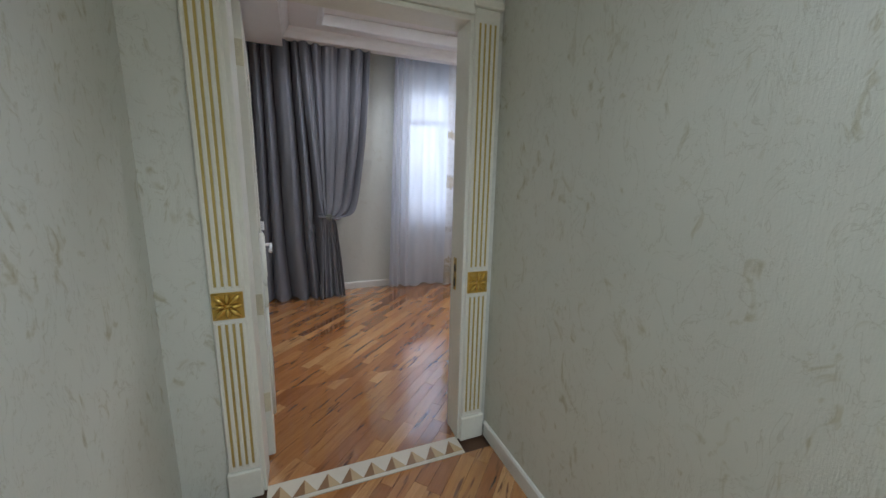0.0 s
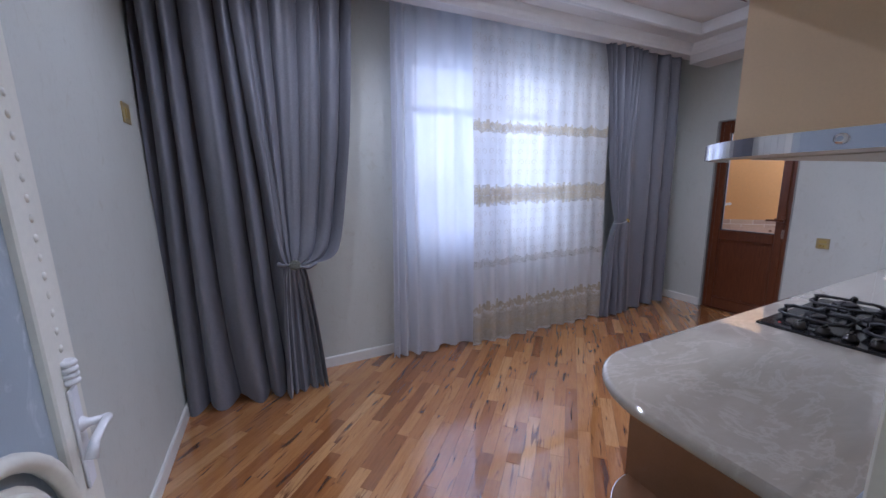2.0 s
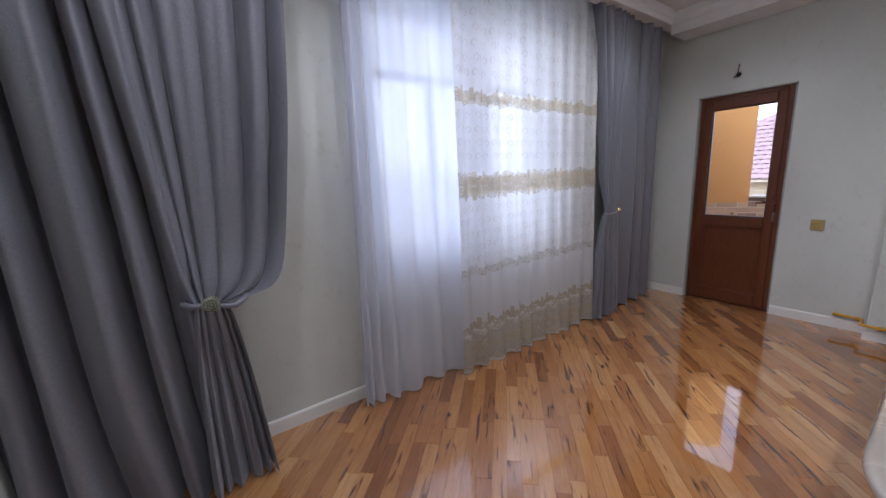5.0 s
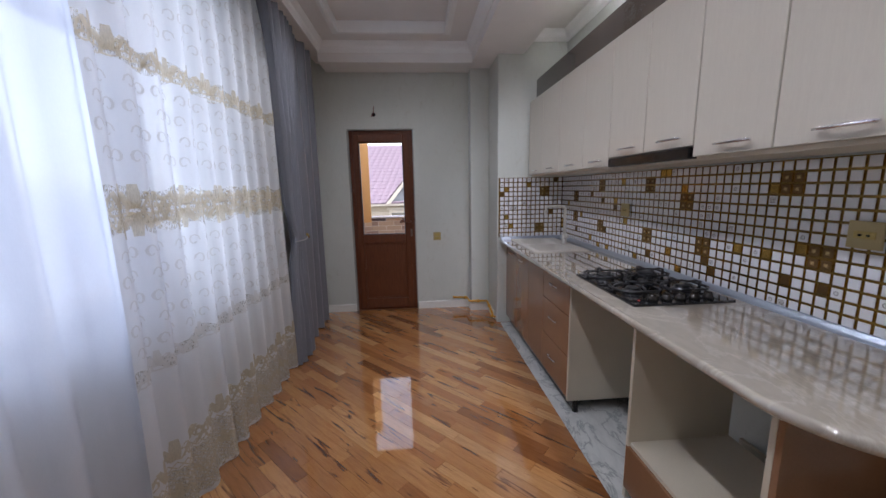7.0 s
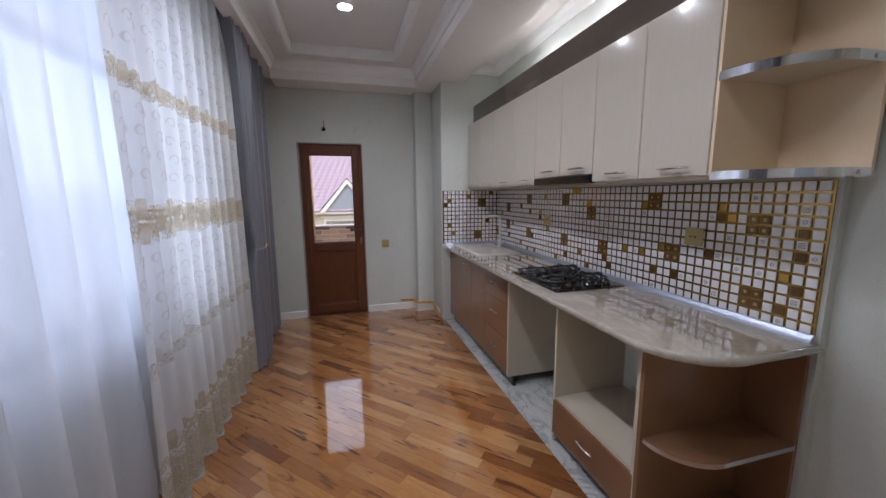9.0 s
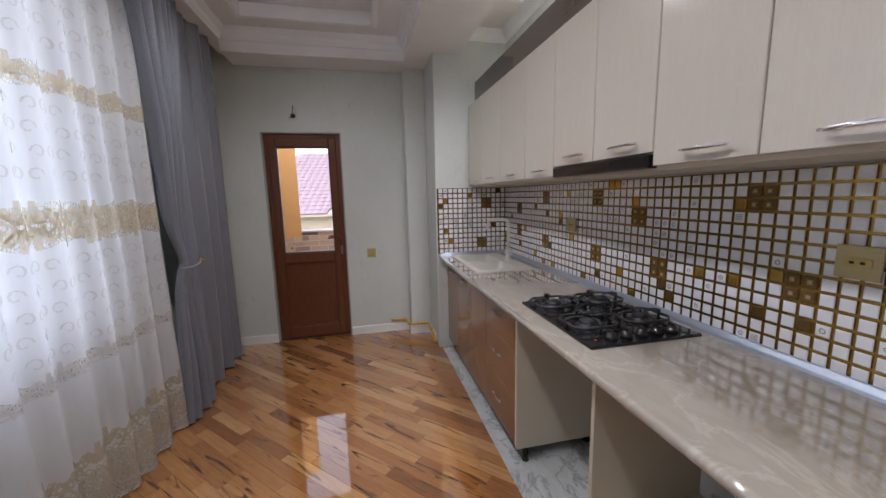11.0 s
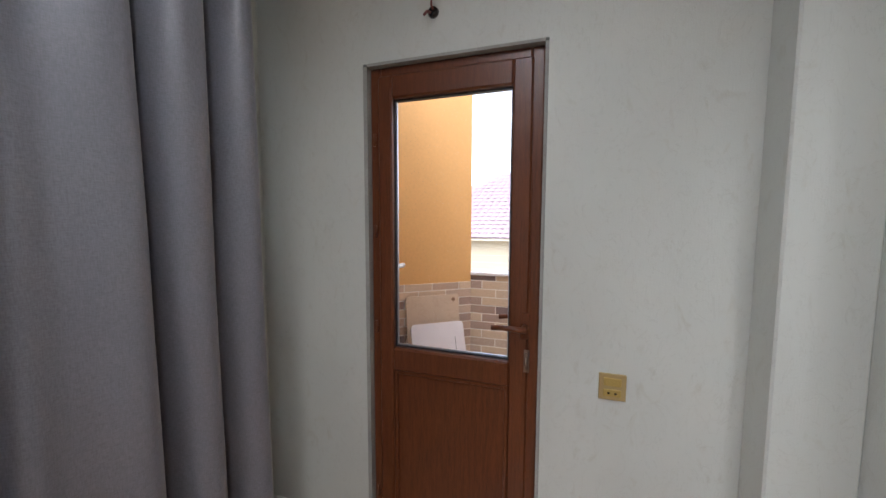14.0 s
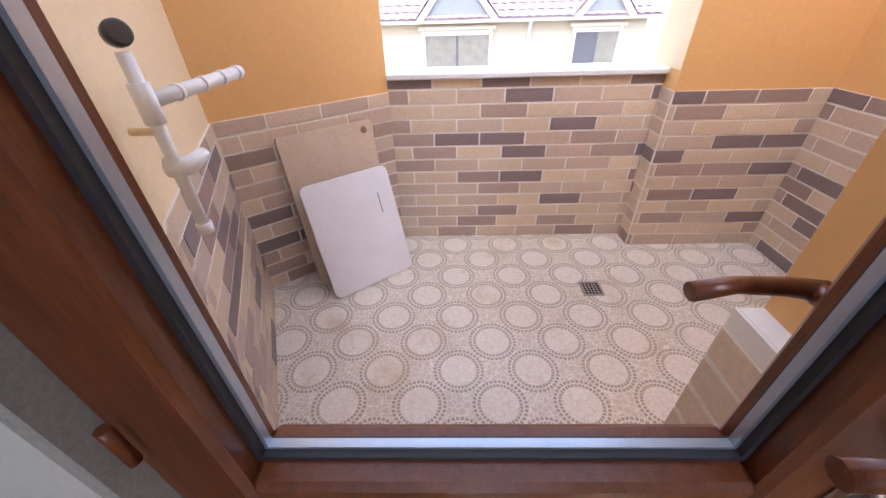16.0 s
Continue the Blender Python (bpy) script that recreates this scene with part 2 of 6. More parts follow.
def glass(name, tint=(1, 1, 1)):
    m, nt, b, nodes, links = shader(name)
    b.inputs["Base Color"].default_value = (*tint, 1)
    b.inputs["Transmission Weight"].default_value, b.inputs["Roughness"].default_value, b.inputs["IOR"].default_value = 1.0, 0.0, 1.06
    return m


def lit(name, color, power):
    m, nt, b, nodes, links = shader(name)
    b.inputs["Emission Color"].default_value, b.inputs["Emission Strength"].default_value = (*color, 1), power
    return m


WALL = wallpaper("room_wallpaper", (0.63, 0.65, 0.60), (0.53, 0.53, 0.46), 0.6)
HALL = wallpaper("hall_wallpaper", (0.64, 0.65, 0.58), (0.44, 0.42, 0.30), 1.0)
CEIL = plain("ceiling_paint", (0.82, 0.80, 0.78), 0.6, var=0.03)
MOULD = plain("moulding_white", (0.88, 0.88, 0.87), 0.45, var=0.04, bumps=0.15)
SKIRT = plain("skirting_white", (0.78, 0.77, 0.72), 0.4, var=0.04)
DOORW = plain("door_enamel", (0.76, 0.75, 0.66), 0.38, var=0.05, scale=12)
GOLD = plain("gilding", (0.62, 0.42, 0.10), 0.32, metal=0.85, var=0.2, bumps=0.2)
GOLDPAINT = plain("gold_paint", (0.50, 0.38, 0.12), 0.42, metal=0.4, var=0.15)
BRASS = plain("brass", (0.75, 0.55, 0.20), 0.25, metal=1.0)
CHROME = plain("chrome", (0.80, 0.80, 0.82), 0.12, metal=1.0, var=0.02, bumps=0)
STAVE, STAVES = wood_floor("hardwood_stave", False), wood_floor("hardwood_staves", True)
UNDER = plain("floor_joint", (0.10, 0.05, 0.025), 0.7)
GREY = fabric("grey_curtain", (0.20, 0.205, 0.235), 0.25, 0.33)
NET = sheer("white_net", (0.84, 0.86, 0.92), 0.11, 0.4)
LACE = sheer("embroidered_net", (0.83, 0.83, 0.83), 0.11, 0.42)
EMBR = sheer("gold_embroidery", (0.78, 0.70, 0.54), 0.3, 0.55)
EMBRP = sheer("pale_embroidery", (0.77, 0.75, 0.72), 0.15, 0.45)
TINT = sheer("gold_dyed_net", (0.90, 0.82, 0.60), 0.8, 0.55)
DOORB = wood("brown_door_laminate", (0.17, 0.052, 0.018), (0.085, 0.024, 0.009), 0.30)
GASKET = plain("rubber_gasket", (0.03, 0.03, 0.035), 0.5)
CABTOP = wood("cream_gloss_front", (0.63, 0.58, 0.49), (0.59, 0.54, 0.455), 0.16, coat=0.3)
CABLOW = plain("copper_gloss_front", (0.25, 0.128, 0.066), 0.14, var=0.08, coat=0.4, bumps=0)
BOARD = plain("cream_board", (0.62, 0.56, 0.44), 0.45, var=0.04)
PEACH = plain("peach_board", (0.80, 0.62, 0.41), 0.35, var=0.04)
DARKP = plain("dark_top_panel", (0.075, 0.060, 0.048), 0.05, var=0.1, bumps=0, coat=0.6)
STONE = marble("worktop_stone", (0.43, 0.385, 0.32), (0.64, 0.58, 0.50), 0.035, 3.0, 0.35, 1.0)
FLOORM = marble("floor_marble", (0.68, 0.69, 0.66), (0.25, 0.27, 0.27), 0.15, 2.5, 0.8)
SINK = plain("sink_composite", (0.62, 0.59, 0.53), 0.35, var=0.08, scale=90)
BLACK = plain("black_enamel", (0.012, 0.012, 0.013), 0.12, var=0.1, bumps=0)
IRON = plain("cast_iron", (0.022, 0.022, 0.023), 0.5)
ALUM = plain("aluminium_strip", (0.42, 0.47, 0.55), 0.3, metal=0.7)
TILEW = plain("white_glazed_tile", (0.78, 0.78, 0.80), 0.10, var=0.03, bumps=0, coat=0.3)
TILEG = plain("gilded_tile", (0.66, 0.42, 0.10), 0.2, metal=0.9, var=0.3, bumps=0.2)
TILEB = plain("brown_tile", (0.17, 0.095, 0.035), 0.2, metal=0.5, var=0.3, bumps=0.2)
GROUT = plain("gold_grout", (0.36, 0.235, 0.065), 0.25, metal=0.9, var=0.2, bumps=0.2)
PIPEY = plain("yellow_pipe_paint", (0.66, 0.35, 0.03), 0.4, var=0.15)
PIPEW = plain("white_plastic_pipe", (0.74, 0.75, 0.74), 0.35)
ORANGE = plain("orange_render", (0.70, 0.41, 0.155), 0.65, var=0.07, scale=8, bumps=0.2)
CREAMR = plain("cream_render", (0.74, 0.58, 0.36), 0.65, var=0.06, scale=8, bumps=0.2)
BRICKS = varied("brick_tile", [(0.0, (0.56, 0.44, 0.35)), (0.22, (0.64, 0.52, 0.39)), (0.42, (0.42, 0.32, 0.27)), (0.52, (0.23, 0.18, 0.18)),
                               (0.64, (0.70, 0.57, 0.42)), (0.82, (0.34, 0.25, 0.22)), (0.91, (0.58, 0.47, 0.38))], 0.4, grain=90)
BGROUT = plain("pale_grout", (0.78, 0.75, 0.70), 0.8)
PEBBLE = pebble_tile("pebble_floor_tile")
COPING = marble("white_coping", (0.80, 0.81, 0.83), (0.6, 0.62, 0.66), 0.25, 4, 0.4)
LAMP = lit("lamp_glow", (0.98, 0.98, 1.0), 14.0)
GLASS = glass("clear_glass")
FROST = wallpaper("frosted_pane", (0.36, 0.42, 0.47), (0.52, 0.58, 0.62), 0.8)
PVCW = plain("white_pvc", (0.80, 0.81, 0.83), 0.3)
ROOF = varied("roof_tile_sheet", [(0.0, (0.40, 0.30, 0.34)), (0.35, (0.43, 0.325, 0.365)), (0.7, (0.37, 0.28, 0.325))], 0.4)
HOUSEW = plain("cream_stone_wall", (0.50, 0.43, 0.32), 0.8, var=0.07, scale=4)
HOUSET = plain("cream_trim", (0.62, 0.56, 0.45), 0.6)
GABLE = plain("grey_gable_panel", (0.22, 0.23, 0.24), 0.35)
DARKW = plain("dark_window_glass", (0.10, 0.10, 0.11), 0.1)
SOCKET = plain("gold_socket_plastic", (0.46, 0.37, 0.18), 0.3, metal=0.35)
WHITEB = plain("white_laminate_board", (0.72, 0.71, 0.74), 0.35)
MORTAR = plain("raw_plaster_edge", (0.34, 0.34, 0.31), 0.9, var=0.25, bumps=0.5)
GROUND = plain("ground_earth", (0.30, 0.27, 0.22), 0.9, var=0.15, scale=2)

# ---- mesh helpers ----


def box(bm, x0, x1, y0, y1, z0, z1, bevel=0.0, seg=1):
    m = Matrix.Translation(((x0 + x1) / 2, (y0 + y1) / 2, (z0 + z1) / 2)) @ Matrix.Diagonal((x1 - x0, y1 - y0, z1 - z0, 1))
    vs = bmesh.ops.create_cube(bm, size=1, matrix=m)["verts"]
    if bevel:
        es = list({e for v in vs for e in v.link_edges})
        bmesh.ops.bevel(bm, geom=es, offset=bevel, segments=seg, profile=0.5, affect="EDGES")
    return bm


def boxes(*dims, bevel=0.0):
    bm = bmesh.new()
    for d in dims:
        box(bm, *d, bevel=bevel)
    return bm


def tube(bm, pts, r, seg=10, cap=True):
    """A round bar along points."""
    pts = [Vector(p) for p in pts]
    rings = []
    up = Vector((0, 0, 1))
    for i, p in enumerate(pts):
        d = (pts[min(i + 1, len(pts) - 1)] - pts[max(i - 1, 0)]).normalized()
        a = d.cross(up if abs(d.z) < 0.9 else Vector((1, 0, 0))).normalized()
        b2 = d.cross(a)
        rr = r[i] if isinstance(r, (list, tuple)) else r
        rings.append([bm.verts.new(p + rr * (math.cos(2 * math.pi * k / seg) * a + math.sin(2 * math.pi * k / seg) * b2)) for k in range(seg)])
    for r0, r1 in zip(rings, rings[1:]):
        for k in range(seg):
            f = bm.faces.new((r0[k], r0[(k + 1) % seg], r1[(k + 1) % seg], r1[k]))
            f.smooth = True
    if cap:
        bm.faces.new(rings[0][::-1])
        bm.faces.new(rings[-1])
    return bm


def lathe(bm, profile, at=(0, 0, 0), seg=20, m=None):
    """Profile of (radius, height) turned round z."""
    m = (m or Matrix.Identity(4))
    rings = [[bm.verts.new(Vector(at) + m @ Vector((r * math.cos(2 * math.pi * k / seg), r * math.sin(2 * math.pi * k / seg), h))) for k in range(seg)]
             for r, h in profile]
    for r0, r1 in zip(rings, rings[1:]):
        for k in range(seg):
            f = bm.faces.new((r0[k], r0[(k + 1) % seg], r1[(k + 1) % seg], r1[k]))
            f.smooth = True
    bm.faces.new(rings[0][::-1])
    bm.faces.new(rings[-1])
    return bm


def prism(bm, outline, z0, z1):
    """An outline in x, y raised from z0 to z1."""
    lo, hi = [bm.verts.new((x, y, z0)) for x, y in outline], [bm.verts.new((x, y, z1)) for x, y in outline]
    n = len(outline)
    bm.faces.new(lo[::-1])
    bm.faces.new(hi)
    for k in range(n):
        bm.faces.new((lo[k], lo[(k + 1) % n], hi[(k + 1) % n], hi[k]))
    return bm


def sweep(bm, profile, path, closed=False):
    """A moulding: profile of (inward, height) carried along a level path of (x, y), mitred; inward is to the left of the way."""
    n = len(path)
    rings = []
    for i in range(n):
        p = Vector(path[i])
        a = (p - Vector(path[i - 1])).normalized() if (closed or i > 0) else None
        b2 = (Vector(path[(i + 1) % n]) - p).normalized() if (closed or i < n - 1) else None
        a, b2 = a or b2, b2 or a
        na, nb = Vector((-a.y, a.x)), Vector((-b2.y, b2.x))
        mit = (na + nb) / (1 + na.dot(nb))
        rings.append([bm.verts.new((p.x + mit.x * u, p.y + mit.y * u, h)) for u, h in profile])
    k = len(profile)
    for i in range(n if closed else n - 1):
        r0, r1 = rings[i], rings[(i + 1) % n]
        for j in range(k):
            bm.faces.new((r0[j], r0[(j + 1) % k], r1[(j + 1) % k], r1[j]))
    if not closed:
        bm.faces.new(rings[0][::-1])
        bm.faces.new(rings[-1])
    return bm


def to_mesh(name, bm, mat):
    bmesh.ops.recalc_face_normals(bm, faces=bm.faces)
    me = bpy.data.meshes.new(name)
    bm.to_mesh(me)
    bm.free()
    me.materials.append(mat)
    return me


def part(name, bm, mat, parent=None, label=""):
    ob = new(name, to_mesh(name, bm, mat))
    if parent is not None:
        ob.parent = parent
        root = parent
        while root.parent:
            root = root.parent
        ob.matrix_parent_inverse = Matrix.Identity(4) if parent.parent else Matrix.Translation(-root.location)
        if parent.parent is None and root.type == "MESH":
            ob.matrix_parent_inverse = Matrix.Identity(4)
    if label:
        ob["label"] = label
    return ob


def thing(name, at, label, category, group="", kind=""):
    ob = new(name)
    ob.location = at
    ob.empty_display_size = 0.1
    return tagged(ob, label, category, group, kind)


def struct(name, bm, mat, label, category):
    return tagged(part(name, bm, mat), label, category, kind="structure")


def piece(name, mesh, parent, m=None):
    ob = new(name, mesh)
    ob.parent = parent
    if parent.type == "EMPTY":
        ob.matrix_parent_inverse = Matrix.Translation(-parent.location)
    if m is not None:
        ob.matrix_basis = m
    return ob


# ---- the room's shell ----
W, E, S, N = 0.44, 5.44, 2.57, 5.29      # inner faces of the room
SD = 2.53                                # room face of the wall beside the entry
EO, NO, HY = 5.70, 5.50, 2.39            # outer faces east and north, hall face of the entry wall
CZ, BZ = 2.79, 2.615                     # ceiling and lowered band
DX0, DX1, DZ = 0.645, 1.625, 2.10        # entry opening
BY0, BY1, BH = 4.045, 4.762, 2.042       # balcony door opening
WX0, WX1, WZ0, WZ1 = 2.15, 3.70, 0.88, 2.50   # window opening
RO, RB = 3.968, 4.010                    # outer reveal of the balcony door: render, brick
HW, HE, HS = 0.35, 1.768, -1.2            # hall

struct("wall_north", boxes((W - 0.15, WX0, N, NO, 0, CZ + 0.3), (WX1, EO, N, NO, 0, CZ + 0.3), (WX0, WX1, N, NO, 0, WZ0), (WX0, WX1, N, NO, WZ1, CZ + 0.3)),
       WALL, "pale embossed wallpaper on the window wall", "wall")
struct("wall_east", boxes((E, 5.54, S - 0.2, BY0, 0, CZ + 0.3), (5.54, EO, S - 0.2, RO, 0, CZ + 0.3), (E, 5.54, BY1, N, 0, CZ + 0.3), (E, 5.54, BY0, BY1, BH, CZ + 0.3)),
       WALL, "pale embossed wallpaper round the balcony door", "wall")
struct("wall_west", boxes((W - 0.15, W, SD, N, 0, CZ + 0.3)), WALL, "pale embossed wallpaper on a plain wall", "wall")
struct("wall_south", boxes((W - 0.15, DX0, HY + 0.004, SD, 0, CZ + 0.3), (DX1, 1.87, HY + 0.004, SD, 0, CZ + 0.3), (1.87, E, HY + 0.004, S, 0, CZ + 0.3), (DX0, DX1, HY + 0.004, SD, DZ, CZ + 0.3)),
       WALL, "pale embossed wallpaper behind the kitchen units", "wall")
struct("wall_pier", boxes((5.30, E - 0.001, 3.232, 3.435, 0, CZ + 0.2), (4.88, E - 0.001, S + 0.001, 3.232, 0, CZ + 0.2), bevel=0.006),
       WALL, "stepped wall pier covered with pale wallpaper", "wall")
struct("wall_hall_north", boxes((HW - 0.15, DX0, HY - 0.004, HY + 0.004, 0, 2.7), (DX1, HE + 0.15, HY - 0.004, HY + 0.004, 0, 2.7), (DX0, DX1, HY - 0.004, HY + 0.004, DZ, 2.7)),
       HALL, "mottled greenish-white wallpaper round the entry door", "wall")
struct("wall_hall_east", boxes((HE, HE + 0.12, HS, HY - 0.004, 0, 2.7)), HALL, "mottled greenish-white wallpaper in the hall", "wall")
struct("wall_hall_west", boxes((HW - 0.15, HW, HS, HY - 0.004, 0, 2.7)), HALL, "mottled greenish-white wallpaper in the hall", "wall")
struct("wall_hall_south", boxes((HW - 0.15, HE + 0.12, HS - 0.12, HS, 0, 2.7)), HALL, "mottled greenish-white wallpaper closing the hall", "wall")
struct("ceiling_hall", boxes((HW - 0.15, HE + 0.12, HS - 0.12, HY + 0.004, 2.7, 2.8)), CEIL, "white painted hall ceiling", "ceiling")

# ceiling: lowered band, tray, deeper inner panel
BX0, BX1, BY_S, BY_N = 0.80, 5.13, 3.44, 5.03
SB = 2.99                                  # kitchen side of the south band
RX0, RX1, RY0, RY1 = 1.15, 4.87, 3.72, 4.69
ceil = boxes((W, BX0, BY_S, BY_N - 0.1, BZ, CZ + 0.09), (BX1, E, BY_S, BY_N - 0.1, BZ, CZ + 0.09), (W, E, SB, BY_S, BZ, CZ + 0.09),
             (W, E, BY_N - 0.10, BY_N, 2.70, CZ + 0.09),
             (BX0, RX0, BY_S, BY_N - 0.1, CZ, CZ + 0.09), (RX1, BX1, BY_S, BY_N - 0.1, CZ, CZ + 0.09), (RX0, RX1, BY_S, RY0, CZ, CZ + 0.09), (RX0, RX1, RY1, BY_N - 0.1, CZ, CZ + 0.09),
             (W, E, BY_N, N, CZ + 0.02, CZ + 0.09), (W, E, SD, SB, CZ + 0.02, CZ + 0.09), (W - 0.1, EO, S - 0.2, NO, CZ + 0.09, CZ + 0.2))
struct("ceiling", ceil, CEIL, "pale stepped tray ceiling with a lowered border", "ceiling")
cove = [(0, 0.01), (0.012, 0.01), (0.018, 0.022), (0.03, 0.036), (0.036, 0.058), (0.052, 0.074), (0.062, 0.09), (0.065, 0.10), (0, 0.10)]
y_n = BY_N - 0.10
bm = sweep(bmesh.new(), [(u, CZ - 0.1 + h) for u, h in cove], [(BX0, BY_S), (BX1, BY_S), (BX1, y_n), (BX0, y_n)], True)
struct("trim_cornice", bm, MOULD, "white moulded cornice round the tray ceiling", "cornice")
bm = sweep(bmesh.new(), [(0.004, CZ + 0.087), (0.006, CZ - 0.012), (-0.014, CZ - 0.016), (-0.045, CZ - 0.006), (-0.045, CZ - 0.002), (0.001, CZ - 0.002), (0.001, CZ + 0.087)],
           [(RX0, RY0), (RX1, RY0), (RX1, RY1), (RX0, RY1)], True)
struct("trim_inner_frame", bm, MOULD, "white moulding round the raised ceiling panel", "moulding")
bm = sweep(bmesh.new(), [(u, CZ - 0.08 + h) for u, h in cove], [(4.88, S), (4.88, SB), (W, SB), (W, S)], True)
struct("trim_kitchen_cornice", bm, MOULD, "white patterned cornice above the wall cabinets", "cornice")

# skirting
sk = [(0, 0.0), (0.014, 0.0), (0.014, 0.075), (0.008, 0.085), (0, 0.085)]


def skirting(name, path, label="low white skirting board"):
    return struct(name, sweep(bmesh.new(), sk, path), SKIRT, label, "skirting board")


skirting("baseboard_north", [(E - 0.002, N), (W + 0.002, N)])
skirting("baseboard_west", [(W, N - 0.002), (W, SD + 0.002)])
skirting("baseboard_east_door", [(E, BY1 + 0.005), (E, N - 0.016)])
skirting("baseboard_pier", [(5.0, 3.232), (5.30, 3.232), (5.30, 3.435), (E, 3.435), (E, BY0 - 0.005)])
skirting("baseboard_hall_east", [(HE, HS + 0.002), (HE, HY - 0.024)], "white skirting board along the hall")

# entry threshold strip and base floors
struct("floor_base", boxes((W - 0.1, EO - 0.002, S - 0.25, N + 0.1, -0.25, -0.014), (HW - 0.1, HE + 0.1, HS, S - 0.25, -0.25, -0.014)), UNDER, "dark subfloor seen in the wood joints", "floor")
struct("floor_marble", boxes((1.87, 4.88, S, 3.20, -0.014, -0.001)), FLOORM, "white veined marble floor under the kitchen units", "floor")

# ---- entry door ----
entry = thing("door_1", (DX0, HY, 0), "cream enamelled doorway with gilded fluted casing and an open panelled leaf", "door", kind="structure")
part("door_lining", boxes((DX0, DX0 + 0.022, HY - 0.01, SD - 0.003, 0, DZ), (DX1 - 0.022, DX1, HY - 0.01, SD - 0.003, 0, DZ), (DX0 + 0.022, DX1 - 0.022, HY - 0.01, SD - 0.003, DZ - 0.022, DZ), bevel=0.003), DOORW, entry)
CY = HY - 0.004


def fluted_casing(x0, x1):
    """A pilaster: board, half-round ribs with gilded grooves, rosette and plinth."""
    w = x1 - x0
    part("casing_board", boxes((x0, x1, CY - 0.018, CY, 0.14, DZ + 0.03), bevel=0.004), DOORW, entry)
    part("casing_plinth", boxes((x0 - 0.006, x1 + 0.006, CY - 0.030, CY, 0.0, 0.14), bevel=0.005), DOORW, entry)
    part("casing_capital", boxes((x0 - 0.012, x1 + 0.012, CY - 0.034, CY, DZ + 0.03, DZ + 0.06), (x0 - 0.004, x1 + 0.004, CY - 0.028, CY, DZ + 0.0602, DZ + 0.085), bevel=0.004), DOORW, entry)
    ribs, gold = bmesh.new(), bmesh.new()
    mid = (x0 + x1) / 2
    a, b2 = mid - 0.062, mid + 0.062
    n = 5
    for z0, z1 in ((0.16, 0.825), (0.962, DZ - 0.02)):
        for i in range(n):
            c = a + (b2 - a) * (i + 0.5) / n
            h = (b2 - a) / n * 0.30
            box(ribs, c - h, c + h, CY - 0.024, CY - 0.0175, z0, z1, bevel=0.003)
        for i in range(n - 1):
            c = a + (b2 - a) * (i + 1) / n
            box(gold, c - 0.005, c + 0.005, CY - 0.0205, CY - 0.017, z0 + 0.01, z1 - 0.01)
    part("casing_ribs", ribs, DOORW, entry)
    part("gilded_grooves", gold, GOLDPAINT, entry, "gold-painted grooves")
    cx, cz, hw = (x0 + x1) / 2, 0.893, 0.055
    ros = part("rosette", boxes((cx - hw, cx + hw, CY - 0.026, CY - 0.016, cz - hw, cz + hw), bevel=0.003), GOLD, entry, "gilded carved flower block")
    pet = bmesh.new()
    for k in range(8):
        ang = math.pi / 4 * k
        ln = hw * (0.95 if k % 2 == 0 else 1.2)
        pts = [(cx + math.cos(ang) * ln * s, CY - 0.028 - 0.006 * math.sin(math.pi * s), cz + math.sin(ang) * ln * s) for s in (0.12, 0.35, 0.6, 0.85, 0.97)]
        tube(pet, pts, [0.003, 0.008, 0.011, 0.008, 0.002], 6)
    lathe(pet, [(0.012, 0), (0.011, 0.006), (0.005, 0.01), (0.001, 0.011)], (cx, CY - 0.026, cz), 10, Matrix.Rotation(radians(90), 4, "X"))
    part("petals", pet, GOLD, ros)


fluted_casing(0.526, 0.648)
fluted_casing(1.619, 1.741)
part("casing_header", boxes((0.649, 1.618, CY - 0.018, CY, DZ, DZ + 0.13), (0.505, 1.762, CY - 0.04, CY, DZ + 0.145, DZ + 0.19), bevel=0.004), DOORW, entry)
# strike plate on the lining
part("strike_plate", boxes((DX1 - 0.0245, DX1 - 0.0215, 2.455, 2.485, 0.83, 1.00)), BRASS, entry, "brass strike plate")
part("strike_holes", boxes((DX1 - 0.0255, DX1 - 0.024, 2.462, 2.478, 0.85, 0.89), (DX1 - 0.0255, DX1 - 0.024, 2.462, 2.478, 0.93, 0.965)), BLACK, entry)

# open leaf, hinged on the west jamb
leaf = new("leaf")
leaf.parent = entry
leaf.matrix_parent_inverse = Matrix.Translation(-entry.location)
leaf.matrix_basis = pose(0.672, S + 0.016, 0.012, 0, 0, 94.5)
LW, LH, LT = 0.90, 2.06, 0.04


def on_leaf(name, bm, mat, label=""):
    ob = new(name, to_mesh(name, bm, mat))
    ob.parent = leaf
    if label:
        ob["label"] = label
    return ob


